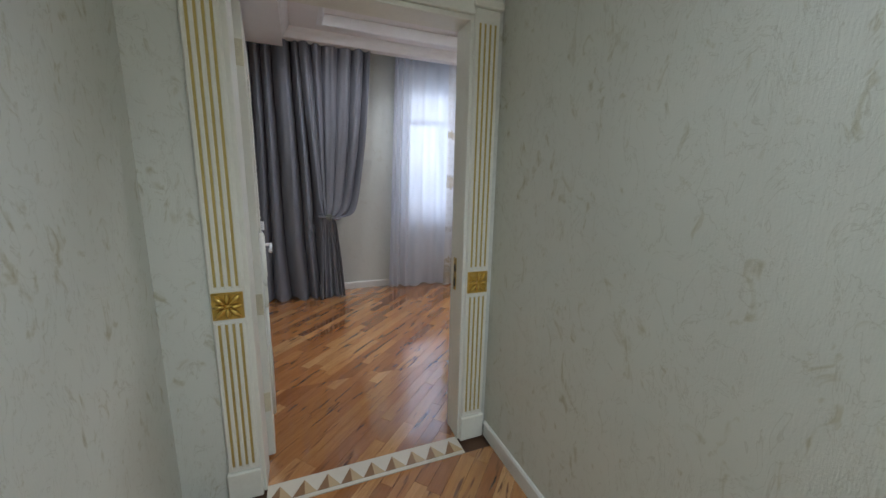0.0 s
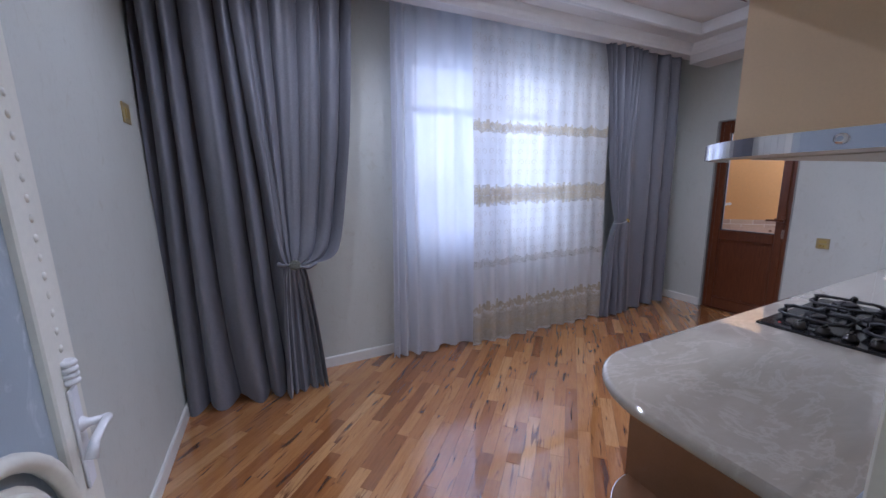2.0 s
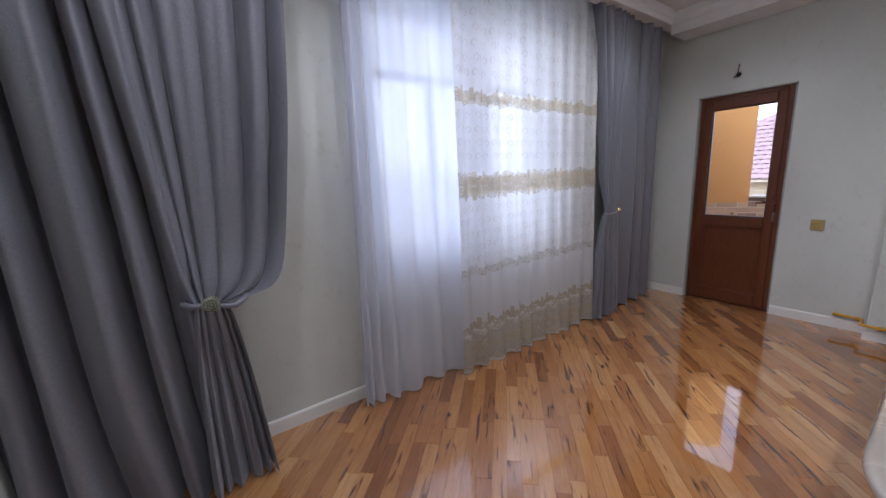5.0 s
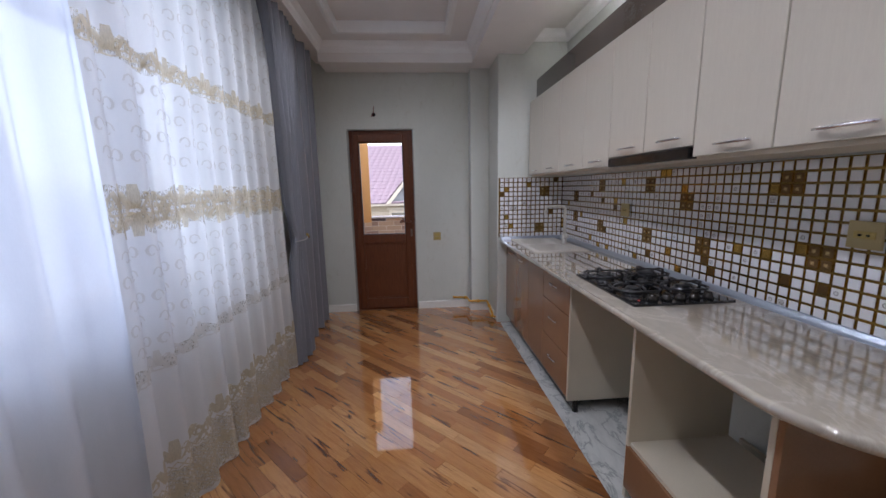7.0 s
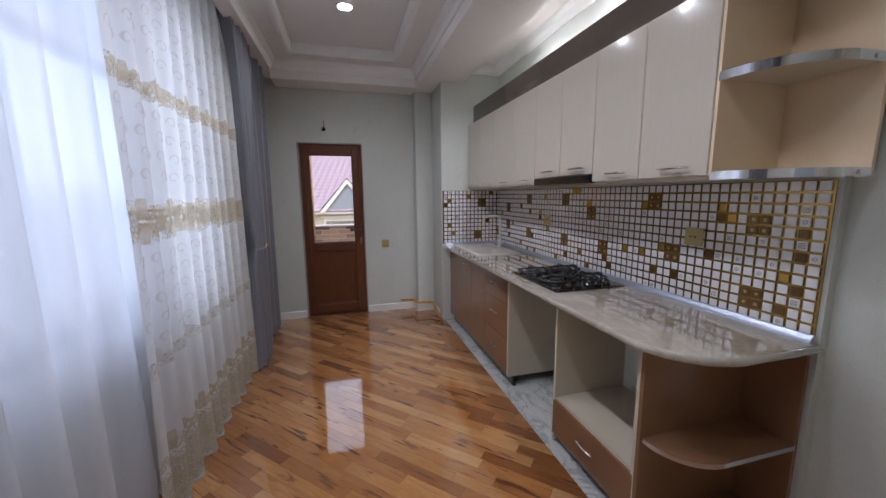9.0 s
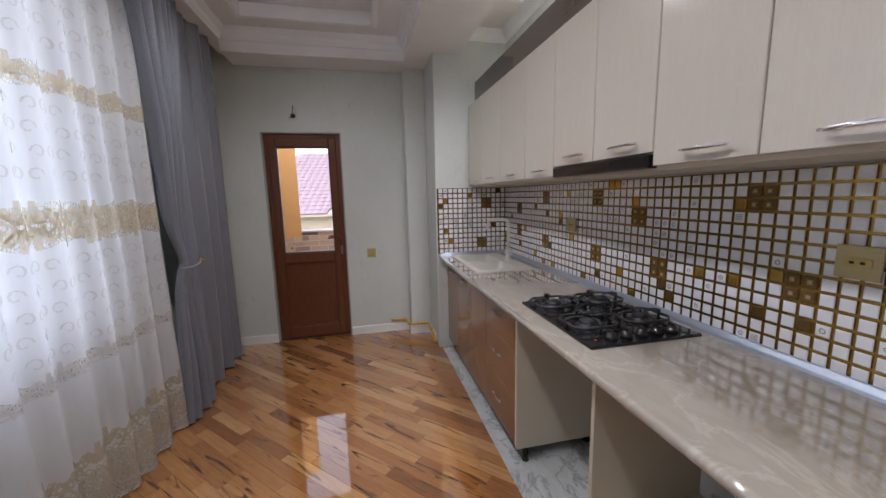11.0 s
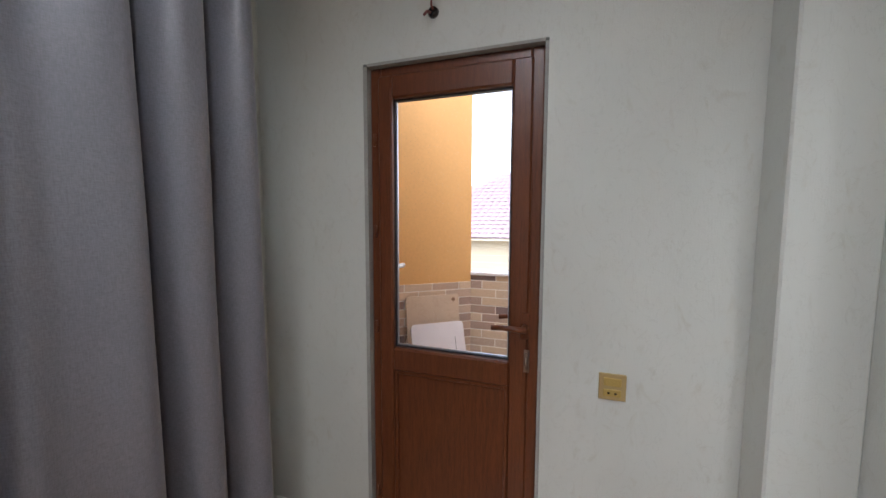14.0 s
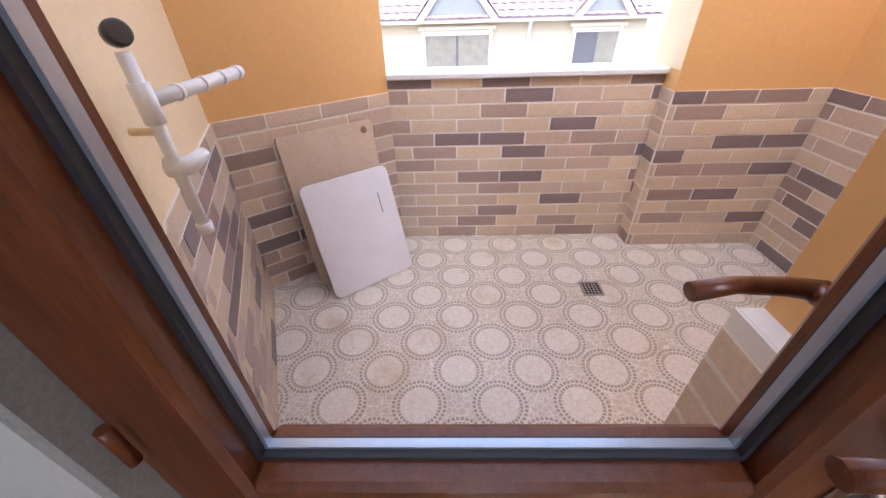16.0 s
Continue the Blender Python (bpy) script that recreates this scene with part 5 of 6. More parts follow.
# ---- balcony ----
PX, PYN, PYS = 7.315, 4.77, 3.355
NW_ = [(EO, 5.44), (6.80, 5.44), (PX, PYN)]
BR_Z = 0.865
FZ = -0.03
struct("floor_balcony", boxes((EO - 0.002, PX + 0.15, 2.4, 5.6, FZ - 0.2, FZ)), PEBBLE, "cream pressed floor tiles with ring pattern", "floor")
struct("wall_balcony_parapet", boxes((PX, PX + 0.138, PYS + 0.001, PYN + 0.05, FZ - 0.2, 0.925)), BGROUT, "parapet clad with brown brick tiles", "parapet")
struct("coping", boxes((PX - 0.03, PX + 0.18, PYS - 0.02, PYN - 0.0, 0.925, 0.955), bevel=0.006), COPING, "white stone coping on the parapet", "coping")


def wall_strip(name, p, q, thick, z0, z1, mat, label):
    """An upright wall along p to q; its body lies to the right of the way."""
    d = (Vector(q) - Vector(p)).normalized()
    r = Vector((d.y, -d.x)) * thick
    return struct(name, prism(bmesh.new(), [p, q, (q[0] + r.x, q[1] + r.y), (p[0] + r.x, p[1] + r.y)], z0, z1), mat, label, "wall")


# orange render above, brick cladding below
NORTH_RUNS = [((PX, PYN), (6.80, 5.44)), ((6.80, 5.44), (6.0, 5.10)), ((6.0, 5.10), (5.545, 4.79))]
SOUTH_RUNS = [((EO, 2.60), (7.19, 2.60)), ((7.19, 2.60), (7.19, PYS)), ((7.19, PYS), (PX, PYS))]
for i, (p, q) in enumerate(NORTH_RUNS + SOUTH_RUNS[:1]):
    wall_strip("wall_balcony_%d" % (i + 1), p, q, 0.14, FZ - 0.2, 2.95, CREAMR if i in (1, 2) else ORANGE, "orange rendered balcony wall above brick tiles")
struct("wall_outer_reveal", boxes((5.5405, EO + 0.011, RO + 0.0005, RO + 0.004, BR_Z, BH + 0.9)), ORANGE, "orange rendered outer reveal of the balcony door", "door reveal")
struct("wall_reveal_base", boxes((5.5405, EO + 0.011, RO + 0.0005, RB, FZ, BR_Z)), BGROUT, "brick-clad foot of the outer door reveal", "wall")
struct("wall_balcony_pier", boxes((7.19, PX + 0.14, 2.461, PYS, FZ - 0.2, 2.95)), ORANGE, "orange rendered pier above brick tiles", "wall")
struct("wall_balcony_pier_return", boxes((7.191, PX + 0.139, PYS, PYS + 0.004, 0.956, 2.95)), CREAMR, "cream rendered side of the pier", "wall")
struct("wall_house_outside", boxes((EO, EO + 0.012, 2.45, RO, FZ, 2.95)), ORANGE, "orange rendered house wall beside the door", "wall")

# white water pipe with a round gauge
wp = thing("water_pipe", (6.0, 5.06, 0.83), "white plastic water pipe with a tee and a dark round gauge", "pipe")
px_, py_ = 6.02, 5.025
part("riser", tube(bmesh.new(), [(px_, py_, 0.84), (px_, py_, 1.20)], 0.013, 12), PIPEW, wp)
part("tee", tube(bmesh.new(), [(px_, py_, 1.075), (px_, py_, 1.15)], 0.019, 12), PIPEW, wp)
bm = tube(bmesh.new(), [(px_, py_, 1.115), (px_ + 0.33, py_ - 0.02, 1.118)], 0.015, 12)
for s_ in (0.25, 0.5, 0.72, 0.93):
    x = px_ + 0.33 * s_
    tube(bm, [(x, py_ - 0.02 * s_, 1.115 + 0.003 * s_), (x + 0.010, py_ - 0.02 * s_ - 0.001, 1.1151 + 0.003 * s_)], 0.0175, 12)
part("branch", bm, PIPEW, wp)
part("valve", tube(bmesh.new(), [(px_, py_ + 0.02, 0.985), (px_ + 0.01, py_ - 0.02, 0.985), (px_ + 0.05, py_ - 0.04, 1.0)], [0.022, 0.020, 0.013], 10), PIPEW, wp)
part("end_cap", tube(bmesh.new(), [(px_, py_, 0.825), (px_, py_, 0.85)], 0.017, 10), PIPEW, wp)
part("bracket", tube(bmesh.new(), [(px_, py_, 1.06), (px_, py_ + 0.06, 1.06)], 0.008, 8), CREAMR, wp)
part("gauge", lathe(bmesh.new(), [(0.021, -0.012), (0.0225, 0.0), (0.021, 0.012), (0.017, 0.012)], (px_ + 0.005, py_, 1.228), 22, Matrix.Rotation(radians(75), 4, "X") @ Matrix.Rotation(radians(-25), 4, "Y")), plain("gauge_housing", (0.035, 0.035, 0.04), 0.35), wp, "dark round pressure gauge")

# boards leaning on the angled wall
d = (Vector((6.80, 5.44)) - Vector((PX, PYN))).normalized()
base = Vector((PX, PYN)) + d * 0.06
inward = Vector((-d.y, d.x))
if inward.x > 0:
    inward = -inward


def leaning(name, label, mat, along0, along1, foot, height, lean, thick, radius):
    t = thing(name, (base.x + inward.x * foot, base.y + inward.y * foot, FZ), label, "board")
    w = along1 - along0
    out = []
    for cx, cz, a0 in ((w - radius, height - radius, 0), (radius, height - radius, 90), (radius, radius, 180), (w - radius, radius, 270)):
        for k in range(5):
            a = radians(a0 + 22.5 * k)
            out.append((cx + radius * math.cos(a), cz + radius * math.sin(a)))
    bm = prism(bmesh.new(), out, 0, thick)
    o = base + d * along0 + inward * foot
    tilt = math.asin(min(0.95, lean / height))
    ex = Vector((d.x, d.y, 0))
    ey = Vector((-inward.x * math.sin(tilt), -inward.y * math.sin(tilt), math.cos(tilt)))
    ez = ex.cross(ey)
    if ez.x * inward.x + ez.y * inward.y < 0:
        ez = -ez
    bm.transform(Matrix.Translation((o.x, o.y, FZ + 0.002)) @ Matrix((ex, ey, ez)).transposed().to_4x4())
    part("board", bm, mat, t)
    return t, Matrix.Translation((o.x, o.y, FZ + 0.002)) @ Matrix((ex, ey, ez)).transposed().to_4x4()


STONEB = marble("beige_board", (0.62, 0.50, 0.38), (0.48, 0.36, 0.26), 0.3, 3.5, 0.5)
t1, m1 = leaning("worktop_offcut", "beige marble-look board leaning on the brick tiles", STONEB, 0.08, 0.56, 0.155, 0.80, 0.130, 0.014, 0.012)
bm = lathe(bmesh.new(), [(0.017, 0.014), (0.017, 0.0155)], (0.05, 0.755, 0), 16)
bm.transform(m1)
part("hole", bm, plain("hole_brown", (0.22, 0.13, 0.08), 0.6), t1)
t2, m2 = leaning("white_board", "white laminate board with rounded corners leaning on another board", WHITEB, 0.07, 0.54, 0.31, 0.60, 0.20, 0.014, 0.035)
bm = boxes((0.085, 0.091, 0.36, 0.47, 0.0138, 0.0146))
bm.transform(m2)
part("slot", bm, GABLE, t2)
dr = thing("floor_drain", (6.77, 3.705, FZ), "small square steel floor drain", "drain")
bm = boxes((6.715, 6.825, 3.65, 3.76, FZ + 0.0005, FZ + 0.004))
part("frame", bm, plain("drain_steel", (0.36, 0.34, 0.31), 0.4, metal=0.7), dr)
bm = bmesh.new()
for i in range(5):
    for j in range(5):
        box(bm, 6.727 + 0.018 * i, 6.738 + 0.018 * i, 3.662 + 0.018 * j, 3.673 + 0.018 * j, FZ + 0.0038, FZ + 0.0046)
part("slots", bm, BLACK, dr)

# ---- the house across ----
HX = 19.0
house = thing("house", (HX, 3.0, -6.0), "cream house with a purple-red tiled roof and two gables", "house")
part("wall", boxes((HX, HX + 7, -1.9, 13.1, -6.0, 0.66)), HOUSEW, house)
bm = bmesh.new()
for z in range(8):
    box(bm, HX - 0.012, HX, -1.9, 13.1, -0.02 - 0.30 * z + 0.28, -0.02 - 0.30 * z + 0.29)
part("wall_courses", bm, HOUSET, house)
part("eaves", boxes((HX - 0.45, HX + 0.1, -2.3, 13.4, 0.60, 0.72)), HOUSET, house, "cream boxed eaves with a gutter")
roof_bm = bmesh.new()
RIDGE, EAVE = 3.78, 0.70
R_S, R_N = 1.85, 6.9                      # ends of the ridge
ey0, ey1, rx = -2.35, 13.5, HX + 3.6
pts = [(HX - 0.5, ey0, EAVE), (HX - 0.5, ey1, EAVE), (HX + 7.6, ey1, EAVE), (HX + 7.6, ey0, EAVE), (rx, R_S, RIDGE), (rx, R_N, RIDGE)]
v = [roof_bm.verts.new(p) for p in pts]
for f in ((0, 1, 5, 4), (2, 3, 4, 5), (0, 4, 3), (1, 2, 5), (0, 3, 2, 1)):
    roof_bm.faces.new([v[i] for i in f])
roof = part("roof", roof_bm, ROOF, house, "purple-red tiled hipped roof")
# rows of pressed tiles on the slope
rows_bm = bmesh.new()
n_rows = 18
for j in range(n_rows):
    s0, s1 = j / n_rows, (j + 1) / n_rows
    xa, za = HX - 0.5 + (rx - HX + 0.5) * s0, EAVE + (RIDGE - EAVE) * s0
    xb, zb = HX - 0.5 + (rx - HX + 0.5) * s1, EAVE + (RIDGE - EAVE) * s1
    lo, hi = ey0 + (R_S - ey0) * s1, ey1 + (R_N - ey1) * s1
    y = lo + 0.05
    while y < hi - 0.32:
        m = 4
        prev = None
        for k in range(m + 1):
            yy_ = y + 0.30 * k / m
            hgt = 0.03 * math.sin(math.pi * k / m)
            a = rows_bm.verts.new((xa - 0.02, yy_, za + 0.03 + hgt))
            b2 = rows_bm.verts.new((xb, yy_, zb + 0.012 + hgt * 0.8))
            if prev:
                f = rows_bm.faces.new((prev[0], a, b2, prev[1]))
                f.smooth = True
            prev = (a, b2)
        y += 0.30
tagged(part("roof_tiles", rows_bm, ROOF, house), kind="stuff")


def gable(yc, half, z0, z1, win_half, first):
    """A dormer gable: grey panel, white raking boards, its own small roof."""
    x = HX - 0.42
    gm = bmesh.new()
    tri = [(x, yc - half, z0), (x, yc + half, z0), (x, yc, z1)]
    back = [(x + 2.6 * (0 if i < 2 else 1) + 0.1, p[1], p[2]) for i, p in enumerate(tri)]
    va, vb = [gm.verts.new(p) for p in tri], [gm.verts.new(p) for p in back]
    gm.faces.new(va)
    gm.faces.new(vb[::-1])
    for k in range(3):
        gm.faces.new((va[k], va[(k + 1) % 3], vb[(k + 1) % 3], vb[k]))
    g_ = part("gable_panel", gm, GABLE, house, "grey gable panel")
    rm = bmesh.new()
    for sgn in (-1, 1):
        a, b2 = (yc + sgn * (half + 0.16), z0 - 0.06), (yc, z1 + 0.16)
        c2, d2 = (yc, z1 - 0.06), (yc + sgn * (half - 0.06), z0 - 0.06)
        q = [(x - 0.12, *a), (x - 0.12, *b2), (x - 0.12, *c2), (x - 0.12, *d2)]
        q2 = [(x + 0.05, *p) for p in (a, b2, c2, d2)]
        v1, v2 = [rm.verts.new(p) for p in q], [rm.verts.new(p) for p in q2]
        rm.faces.new(v1)
        rm.faces.new(v2[::-1])
        for k in range(4):
            rm.faces.new((v1[k], v1[(k + 1) % 4], v2[(k + 1) % 4], v2[k]))
    part("raking_board", rm, HOUSET, g_)
    sm = bmesh.new()
    for sgn in (-1, 1):
        q = [(x - 0.1, yc + sgn * (half + 0.2), z0 - 0.02), (x - 0.1, yc, z1 + 0.2), (x + 3.2, yc, z1 + 0.2), (x + 0.2, yc + sgn * (half + 0.2), z0 - 0.02)]
        sm.faces.new([sm.verts.new(p) for p in q])
    part("gable_roof", sm, ROOF, g_)
    w_ = part("window", boxes((HX - 0.06, HX - 0.01, yc - win_half, yc + win_half, -0.9, 0.38)), HOUSET, house, "window with a cream surround")
    for a, b2, mat in ((yc - win_half + 0.12, yc - 0.04, CURT), (yc + 0.04, yc + win_half - 0.12, first)):
        part("pane", boxes((HX - 0.075, HX - 0.06, a, b2, -0.85, 0.24)), mat, w_)
    part("mullion", boxes((HX - 0.09, HX - 0.06, yc - 0.04, yc + 0.04, -0.85, 0.24)), DARKW, w_)
    part("lintel", boxes((HX - 0.13, HX - 0.012, yc - win_half - 0.1, yc + win_half + 0.1, 0.39, 0.50), bevel=0.01), HOUSET, w_)
    part("jamb", boxes((HX - 0.12, HX - 0.0605, yc - win_half, yc - win_half + 0.11, -0.9, 0.385), bevel=0.01), HOUSET, w_)
    part("jamb", boxes((HX - 0.12, HX - 0.0605, yc + win_half - 0.11, yc + win_half, -0.9, 0.385), bevel=0.01), HOUSET, w_)


CURT = plain("curtained_window_glass", (0.20, 0.185, 0.15), 0.12, var=0.25, scale=25)
gable(4.18, 1.12, 0.74, 2.05, 1.16, CURT)
gable(-0.36, 0.80, 0.74, 1.62, 0.80, DARKW)
part("downpipe", tube(bmesh.new(), [(HX - 0.35, 1.85, 0.62), (HX - 0.12, 1.85, 0.35), (HX - 0.12, 1.85, -5.9)], 0.06, 8), PVCW, house)
struct("ground", boxes((5.0, 700, -700, 700, -6.3, -6.0)), GROUND, "dusty ground far below the balcony", "ground")

# ---- mosaic on the kitchen wall ----
PITCH, ROWS_T = 0.045, 13
MZ0 = 0.898
mosaic = thing("wall_mosaic", (3.4, S, MZ0), "white mosaic with gold grout and scattered gilded tiles", "mosaic", kind="structure")
bz1 = MZ0 + PITCH * ROWS_T
part("grout_bed", boxes((1.885, 4.877, S + 0.001, S + 0.0065, MZ0, bz1), (4.8745, 4.8795, S + 0.0065, 3.222, MZ0, bz1)), GROUT, mosaic, "gold grout bed")


def tile_mesh(name, size, mat, motif_kind="", ink=None):
    """A pillowed tile with gilded flanks; face to +z; a star, ring or bars of another glaze on it."""
    bm = bmesh.new()
    h = size / 2
    corners = ((-1, -1), (1, -1), (1, 1), (-1, 1))
    lo = [bm.verts.new((sx * h, sy * h, 0)) for sx, sy in corners]
    mid = [bm.verts.new((sx * h, sy * h, 0.0055)) for sx, sy in corners]
    hi = [bm.verts.new((sx * (h - 0.0022), sy * (h - 0.0022), 0.0075)) for sx, sy in corners]
    for a, b2, k2 in ((lo, mid, 1), (mid, hi, 0)):
        for k in range(4):
            bm.faces.new((a[k], a[(k + 1) % 4], b2[(k + 1) % 4], b2[k])).material_index = k2
    bm.faces.new(hi)

    def flat(points, z, slot):
        bm.faces.new([bm.verts.new((x * h, y * h, z)) for x, y in points]).material_index = slot

    if motif_kind == "star":
        for k in range(8):
            a = math.pi / 4 * k
            ln = 0.72 if k % 2 else 0.55
            flat([(0, 0), (0.26 * math.cos(a - 0.35), 0.26 * math.sin(a - 0.35)), (ln * math.cos(a), ln * math.sin(a)), (0.26 * math.cos(a + 0.35), 0.26 * math.sin(a + 0.35))], 0.0078, 2)
    elif motif_kind == "ring":
        for k in range(8):
            a, b2 = math.pi / 4 * k, math.pi / 4 * (k + 0.8)
            flat([(r * math.cos(q), r * math.sin(q)) for r, q in ((0.3, a), (0.5, a), (0.5, b2), (0.3, b2))], 0.0078, 2)
        flat([(-0.13, 0), (0, -0.13), (0.13, 0), (0, 0.13)], 0.0078, 2)
    elif motif_kind == "bars":
        for y in (-0.5, -0.17, 0.17, 0.5):
            flat([(-0.7, y - 0.08), (0.7, y - 0.08), (0.7, y + 0.08), (-0.7, y + 0.08)], 0.0078, 2)
    me = to_mesh(name, bm, mat)
    me.materials.append(TILEG)
    if ink:
        me.materials.append(ink)
    return me


TS = PITCH - 0.0098
INK = plain("tile_print_grey", (0.20, 0.18, 0.16), 0.2, var=0.2)
TILEB2 = plain("old_gold_print", (0.40, 0.28, 0.11), 0.3, metal=0.4, var=0.3)
TILEO = plain("ochre_tile", (0.17, 0.10, 0.04), 0.25, metal=0.3, var=0.35, bumps=0.2)
names = {"w": "white_tile", "g": "gilded_tile", "b": "brown_tile", "r": "ring_tile", "s": "striped_tile", "p": "star_tile"}
kinds = {"w": tile_mesh("white_tile", TS, TILEW), "g": tile_mesh("gilded_tile", TS, TILEG), "b": tile_mesh("brown_tile", TS, TILEB),
         "r": tile_mesh("ring_tile", TS, TILEW, "ring", INK), "s": tile_mesh("striped_tile", TS, TILEW, "bars", INK),
         "p": tile_mesh("star_tile", TS, TILEO, "star", TILEB2)}
cols_s = int((4.866 - 1.89) / PITCH)
rng = random.Random(11)
grid = [[rng.choices("wgbrs", (0.83, 0.03, 0.03, 0.08, 0.03))[0] for _ in range(cols_s + 15)] for _ in range(ROWS_T)]
for q in range(4, cols_s + 11, 11):
    for r in (2, 8):
        qq, rr = q + rng.randrange(-2, 3), r + rng.randrange(-1, 3)
        for dr_, dq in ((0, 0), (0, 1), (1, 0), (1, 1)):
            grid[rr + dr_][qq + dq] = "p"
rest = {k: bmesh.new() for k in kinds}
rot_s = Matrix.Rotation(radians(-90), 4, "X")
rot_e = Matrix.Rotation(radians(-90), 4, "Y")
for r in range(ROWS_T):
    z = MZ0 + PITCH * (r + 0.5)
    for q in range(cols_s + 14):
        if q < cols_s:
            x = 1.89 + PITCH * (q + 0.5)
            m = pose(x, S + 0.0063, z) @ rot_s
        else:
            y = S + 0.013 + PITCH * (q - cols_s + 0.5)
            m = pose(4.8747, y, z) @ rot_e
        if q < 23:
            piece(names[grid[r][q]], kinds[grid[r][q]], mosaic, m)
        else:
            bm = rest[grid[r][q]]
            n0 = len(bm.verts)
            bm.from_mesh(kinds[grid[r][q]])
            bm.verts.ensure_lookup_table()
            for vtx in bm.verts[n0:]:
                vtx.co = m @ vtx.co
for k, bm in rest.items():
    ob = part("more_tiles", bm, kinds[k].materials[0], mosaic)
    for extra in kinds[k].materials[1:]:
        ob.data.materials.append(extra)
    ob["kind"] = "stuff"

# ---- brick tiles of the balcony ----
BW, BHT, BG = 0.243, 0.0660, 0.0095


def brick_mesh(w, h):
    bm = bmesh.new()
    box(bm, 0, w, 0, 0.004, 0, h, bevel=0.0012)
    return to_mesh("brick", bm, BRICKS)


full = {}


def clad(name, p, q, z0, z1, off, label):
    """Brick tiles in running bond on the wall p to q, whose open side lies to the left of the way."""
    pv, qv = Vector(p), Vector(q)
    dv = (qv - pv)
    ln = dv.length
    dv.normalize()
    ang = math.atan2(dv.y, dv.x)
    nl = Vector((-dv.y, dv.x))
    t = thing(name, (p[0], p[1], z0), label, "brick cladding", kind="structure")
    r = 0.005
    a, b2 = pv + nl * 0.0005, qv + nl * 0.0005
    part("grout_bed", prism(bmesh.new(), [tuple(a), tuple(b2), tuple(b2 + nl * r), tuple(a + nl * r)], z0, z1), BGROUT, t)
    row, z = 0, z0 + BG / 2
    while z + BHT * 0.5 < z1:
        h = min(BHT, z1 - z)
        s = -((row * 0.5 + off) % 1.0) * (BW + BG)
        while s < ln:
            s0, s1 = max(0.001, s), min(ln - 0.001, s + BW)
            if s1 - s0 > 0.02:
                key = (round(s1 - s0, 3), round(h, 3))
                if key not in full:
                    full[key] = brick_mesh(*key)
                o = pv + dv * s0 + nl * r
                piece("brick", full[key], t, pose(o.x, o.y, z, 0, 0, math.degrees(ang)))
            s += BW + BG
        z += BHT + BG
        row += 1


clad("brick_cladding_parapet", (PX, PYS), (PX, PYN), FZ, 0.925, 0.3, "brown and beige brick tiles on the parapet")
clad("brick_cladding_angled", (PX, PYN), (6.80, 5.44), FZ, BR_Z, 0.0, "brown and beige brick tiles on the angled wall")
clad("brick_cladding_north", (6.80, 5.44), (6.0, 5.10), FZ, BR_Z, 0.7, "brown and beige brick tiles below the water pipe")
clad("brick_cladding_splay", (6.0, 5.10), (5.545, 4.79), FZ, BR_Z, 0.2, "brown and beige brick tiles on the splayed wall")
clad("brick_cladding_pier", (7.19, 2.60), (7.19, PYS), FZ, BR_Z, 0.1, "brown and beige brick tiles on the pier")
clad("brick_cladding_return", (7.19, PYS), (PX, PYS), FZ, BR_Z, 0.6, "narrow return of brick tiles on the pier")
clad("brick_cladding_south", (EO + 0.012, 2.60), (7.19, 2.60), FZ, BR_Z, 0.4, "brown and beige brick tiles on the side wall")
clad("brick_cladding_reveal", (5.545, RB + 0.0005), (EO + 0.012, RB + 0.0005), 0.0, BR_Z, 0.2, "brick tiles on the outer door reveal")

# ---- wooden floor: diagonal staves ----
PLW = 0.072


def clip(poly, x0, x1, y0, y1):
    for axis, lim, sgn in ((0, x0, 1), (0, x1, -1), (1, y0, 1), (1, y1, -1)):
        out = []
        for a, b2 in zip(poly, poly[1:] + poly[:1]):
            ia, ib = sgn * (a[axis] - lim) >= 0, sgn * (b2[axis] - lim) >= 0
            if ia:
                out.append(a)
            if ia != ib:
                s = (lim - a[axis]) / (b2[axis] - a[axis])
                out.append((a[0] + s * (b2[0] - a[0]), a[1] + s * (b2[1] - a[1])))
        poly = out
        if not poly:
            return []
    return poly


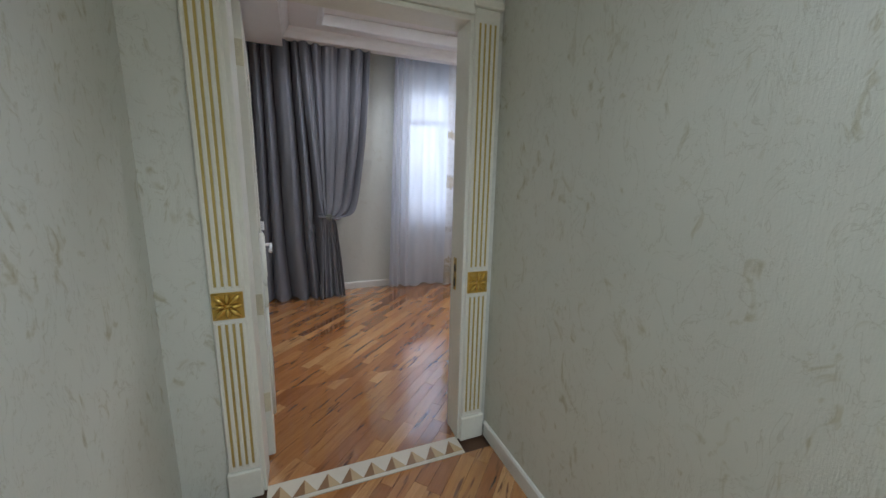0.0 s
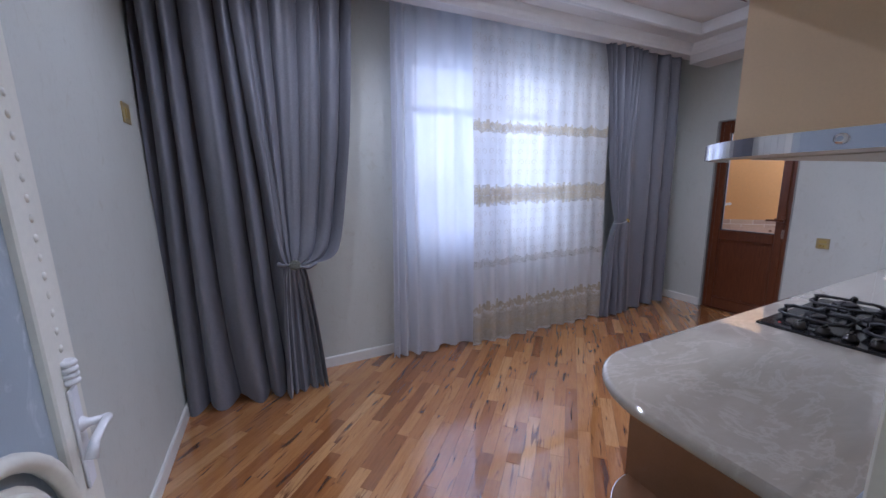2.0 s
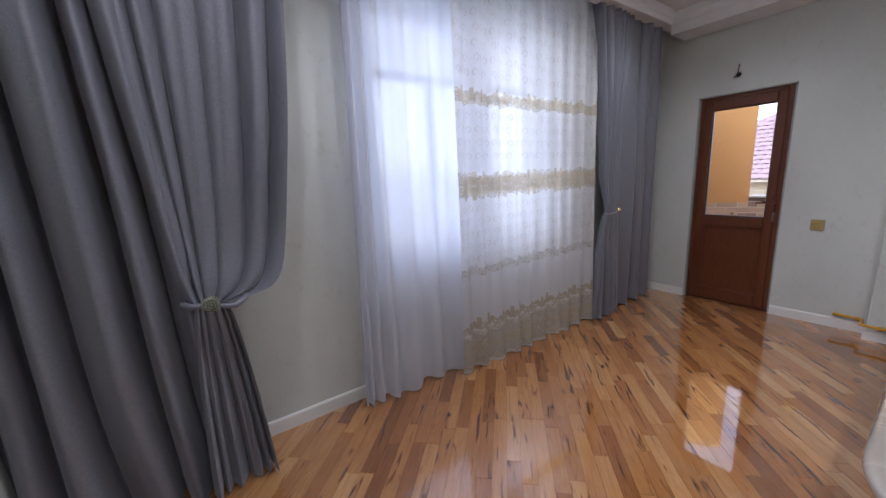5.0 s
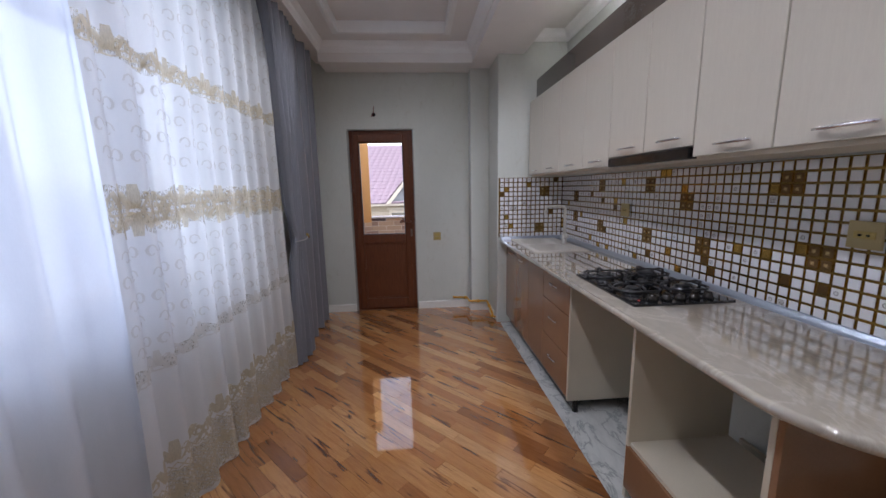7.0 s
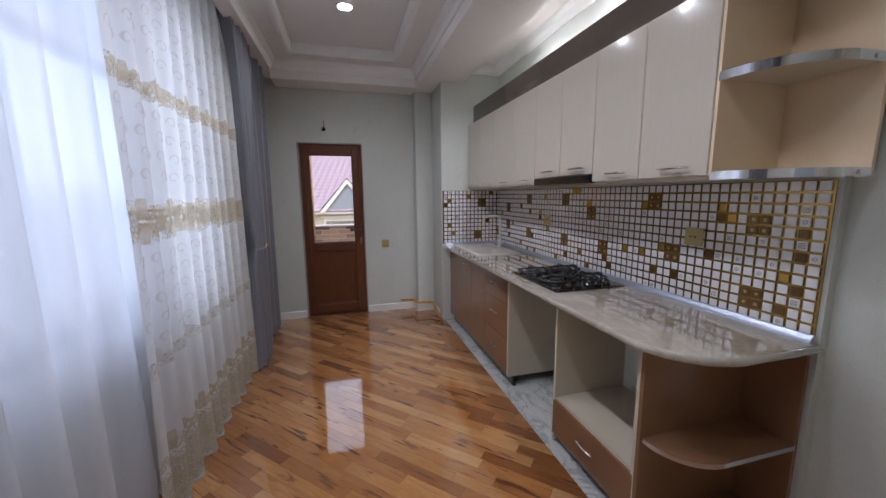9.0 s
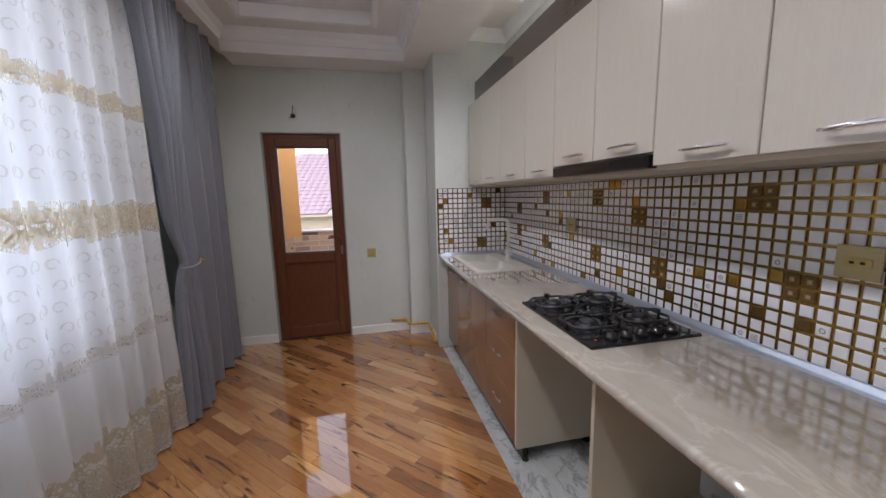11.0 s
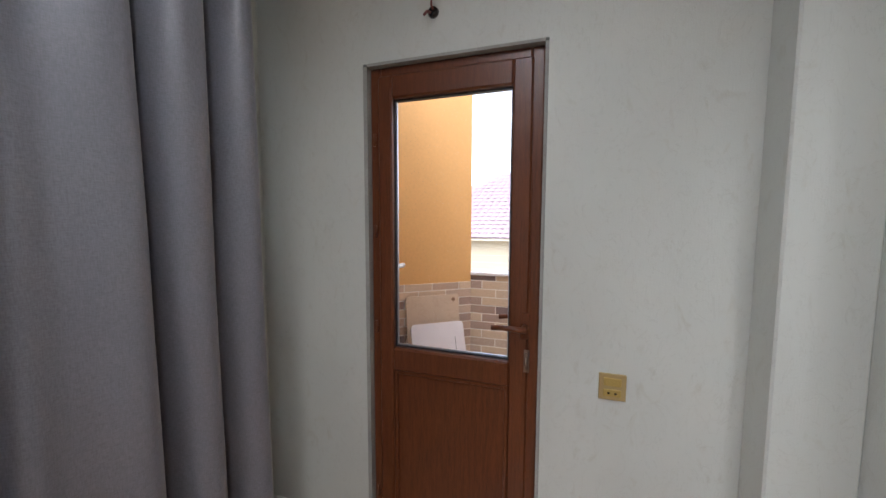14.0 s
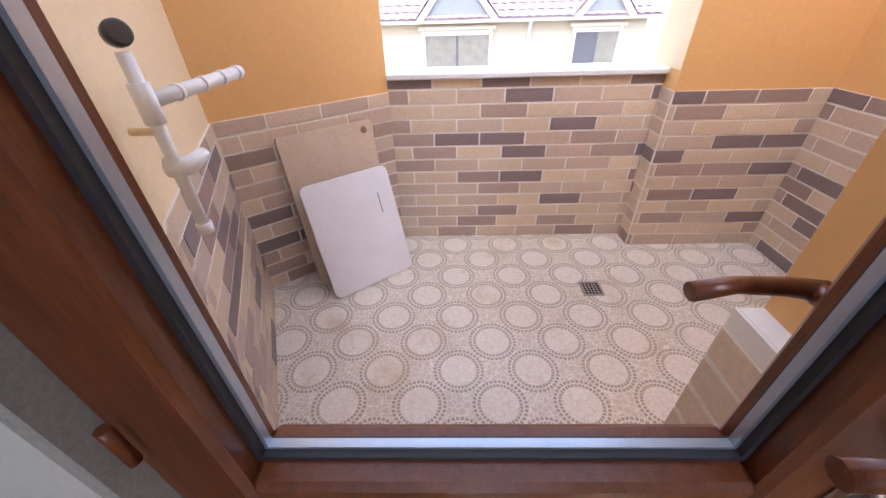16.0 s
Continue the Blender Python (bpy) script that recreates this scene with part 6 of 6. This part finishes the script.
def staves(name, x0, x1, y0, y1, near, label):
    """Staves at 45 degrees; those within the stretch near are pieces of their own."""
    t = thing(name, ((x0 + x1) / 2, (y0 + y1) / 2, 0), label, "floor", kind="structure")
    far = bmesh.new()
    e, f = Vector((1, 1)).normalized(), Vector((-1, 1)).normalized()
    rnd = random.Random(5)
    c0 = Vector((x0, y0))
    reach = (x1 - x0) + (y1 - y0)
    made = 0
    g = 0.0006
    for j in range(int(-reach / PLW), int(reach / PLW)):
        s = -rnd.random() * 0.6
        while s < reach:
            ln = rnd.uniform(0.34, 0.75)
            o = c0 + f * (j * PLW)
            quad = [o + e * (s + g) + f * g, o + e * (s + ln - g) + f * g, o + e * (s + ln - g) + f * (PLW - g), o + e * (s + g) + f * (PLW - g)]
            s += ln
            poly = clip([tuple(p) for p in quad], x0, x1, y0, y1)
            if len(poly) < 3:
                continue
            cx, cy = sum(p[0] for p in poly) / len(poly), sum(p[1] for p in poly) / len(poly)
            lift = rnd.uniform(0, 0.0003)
            if near[0] < cx < near[1] and near[2] < cy < near[3] and made < 300:
                made += 1
                bm = prism(bmesh.new(), poly, -0.014, lift)
                me = to_mesh("stave", bm, STAVE)
                piece("stave", me, t)
            else:
                lo = [far.verts.new((*p, -0.012)) for p in poly]
                hi = [far.verts.new((*p, lift)) for p in poly]
                far.faces.new(hi)
                for k in range(len(poly)):
                    far.faces.new((lo[k], lo[(k + 1) % len(poly)], hi[(k + 1) % len(poly)], hi[k]))
    me = bpy.data.meshes.new("more_staves")
    far.to_mesh(me)
    far.free()
    me.materials.append(STAVES)
    ob = piece("more_staves", me, t)
    ob["kind"] = "stuff"


staves("floor_wood", W, E, 3.20, N, (2.0, 5.0, 3.25, 5.1), "lacquered diagonal hardwood strip floor in warm browns")
staves("floor_wood_entry", W, 1.87, HY + 0.011, 3.1995, (0, 9, 0, 9), "lacquered diagonal hardwood strip floor by the entry")
staves("floor_wood_corner", 4.88, E, S, 3.1995, (0, 9, 0, 9), "hardwood strip floor beside the pier")
staves("floor_wood_hall", HW, HE, HS, HY - 0.116, (0, 9, -9, 9), "hardwood strip floor in the hall")
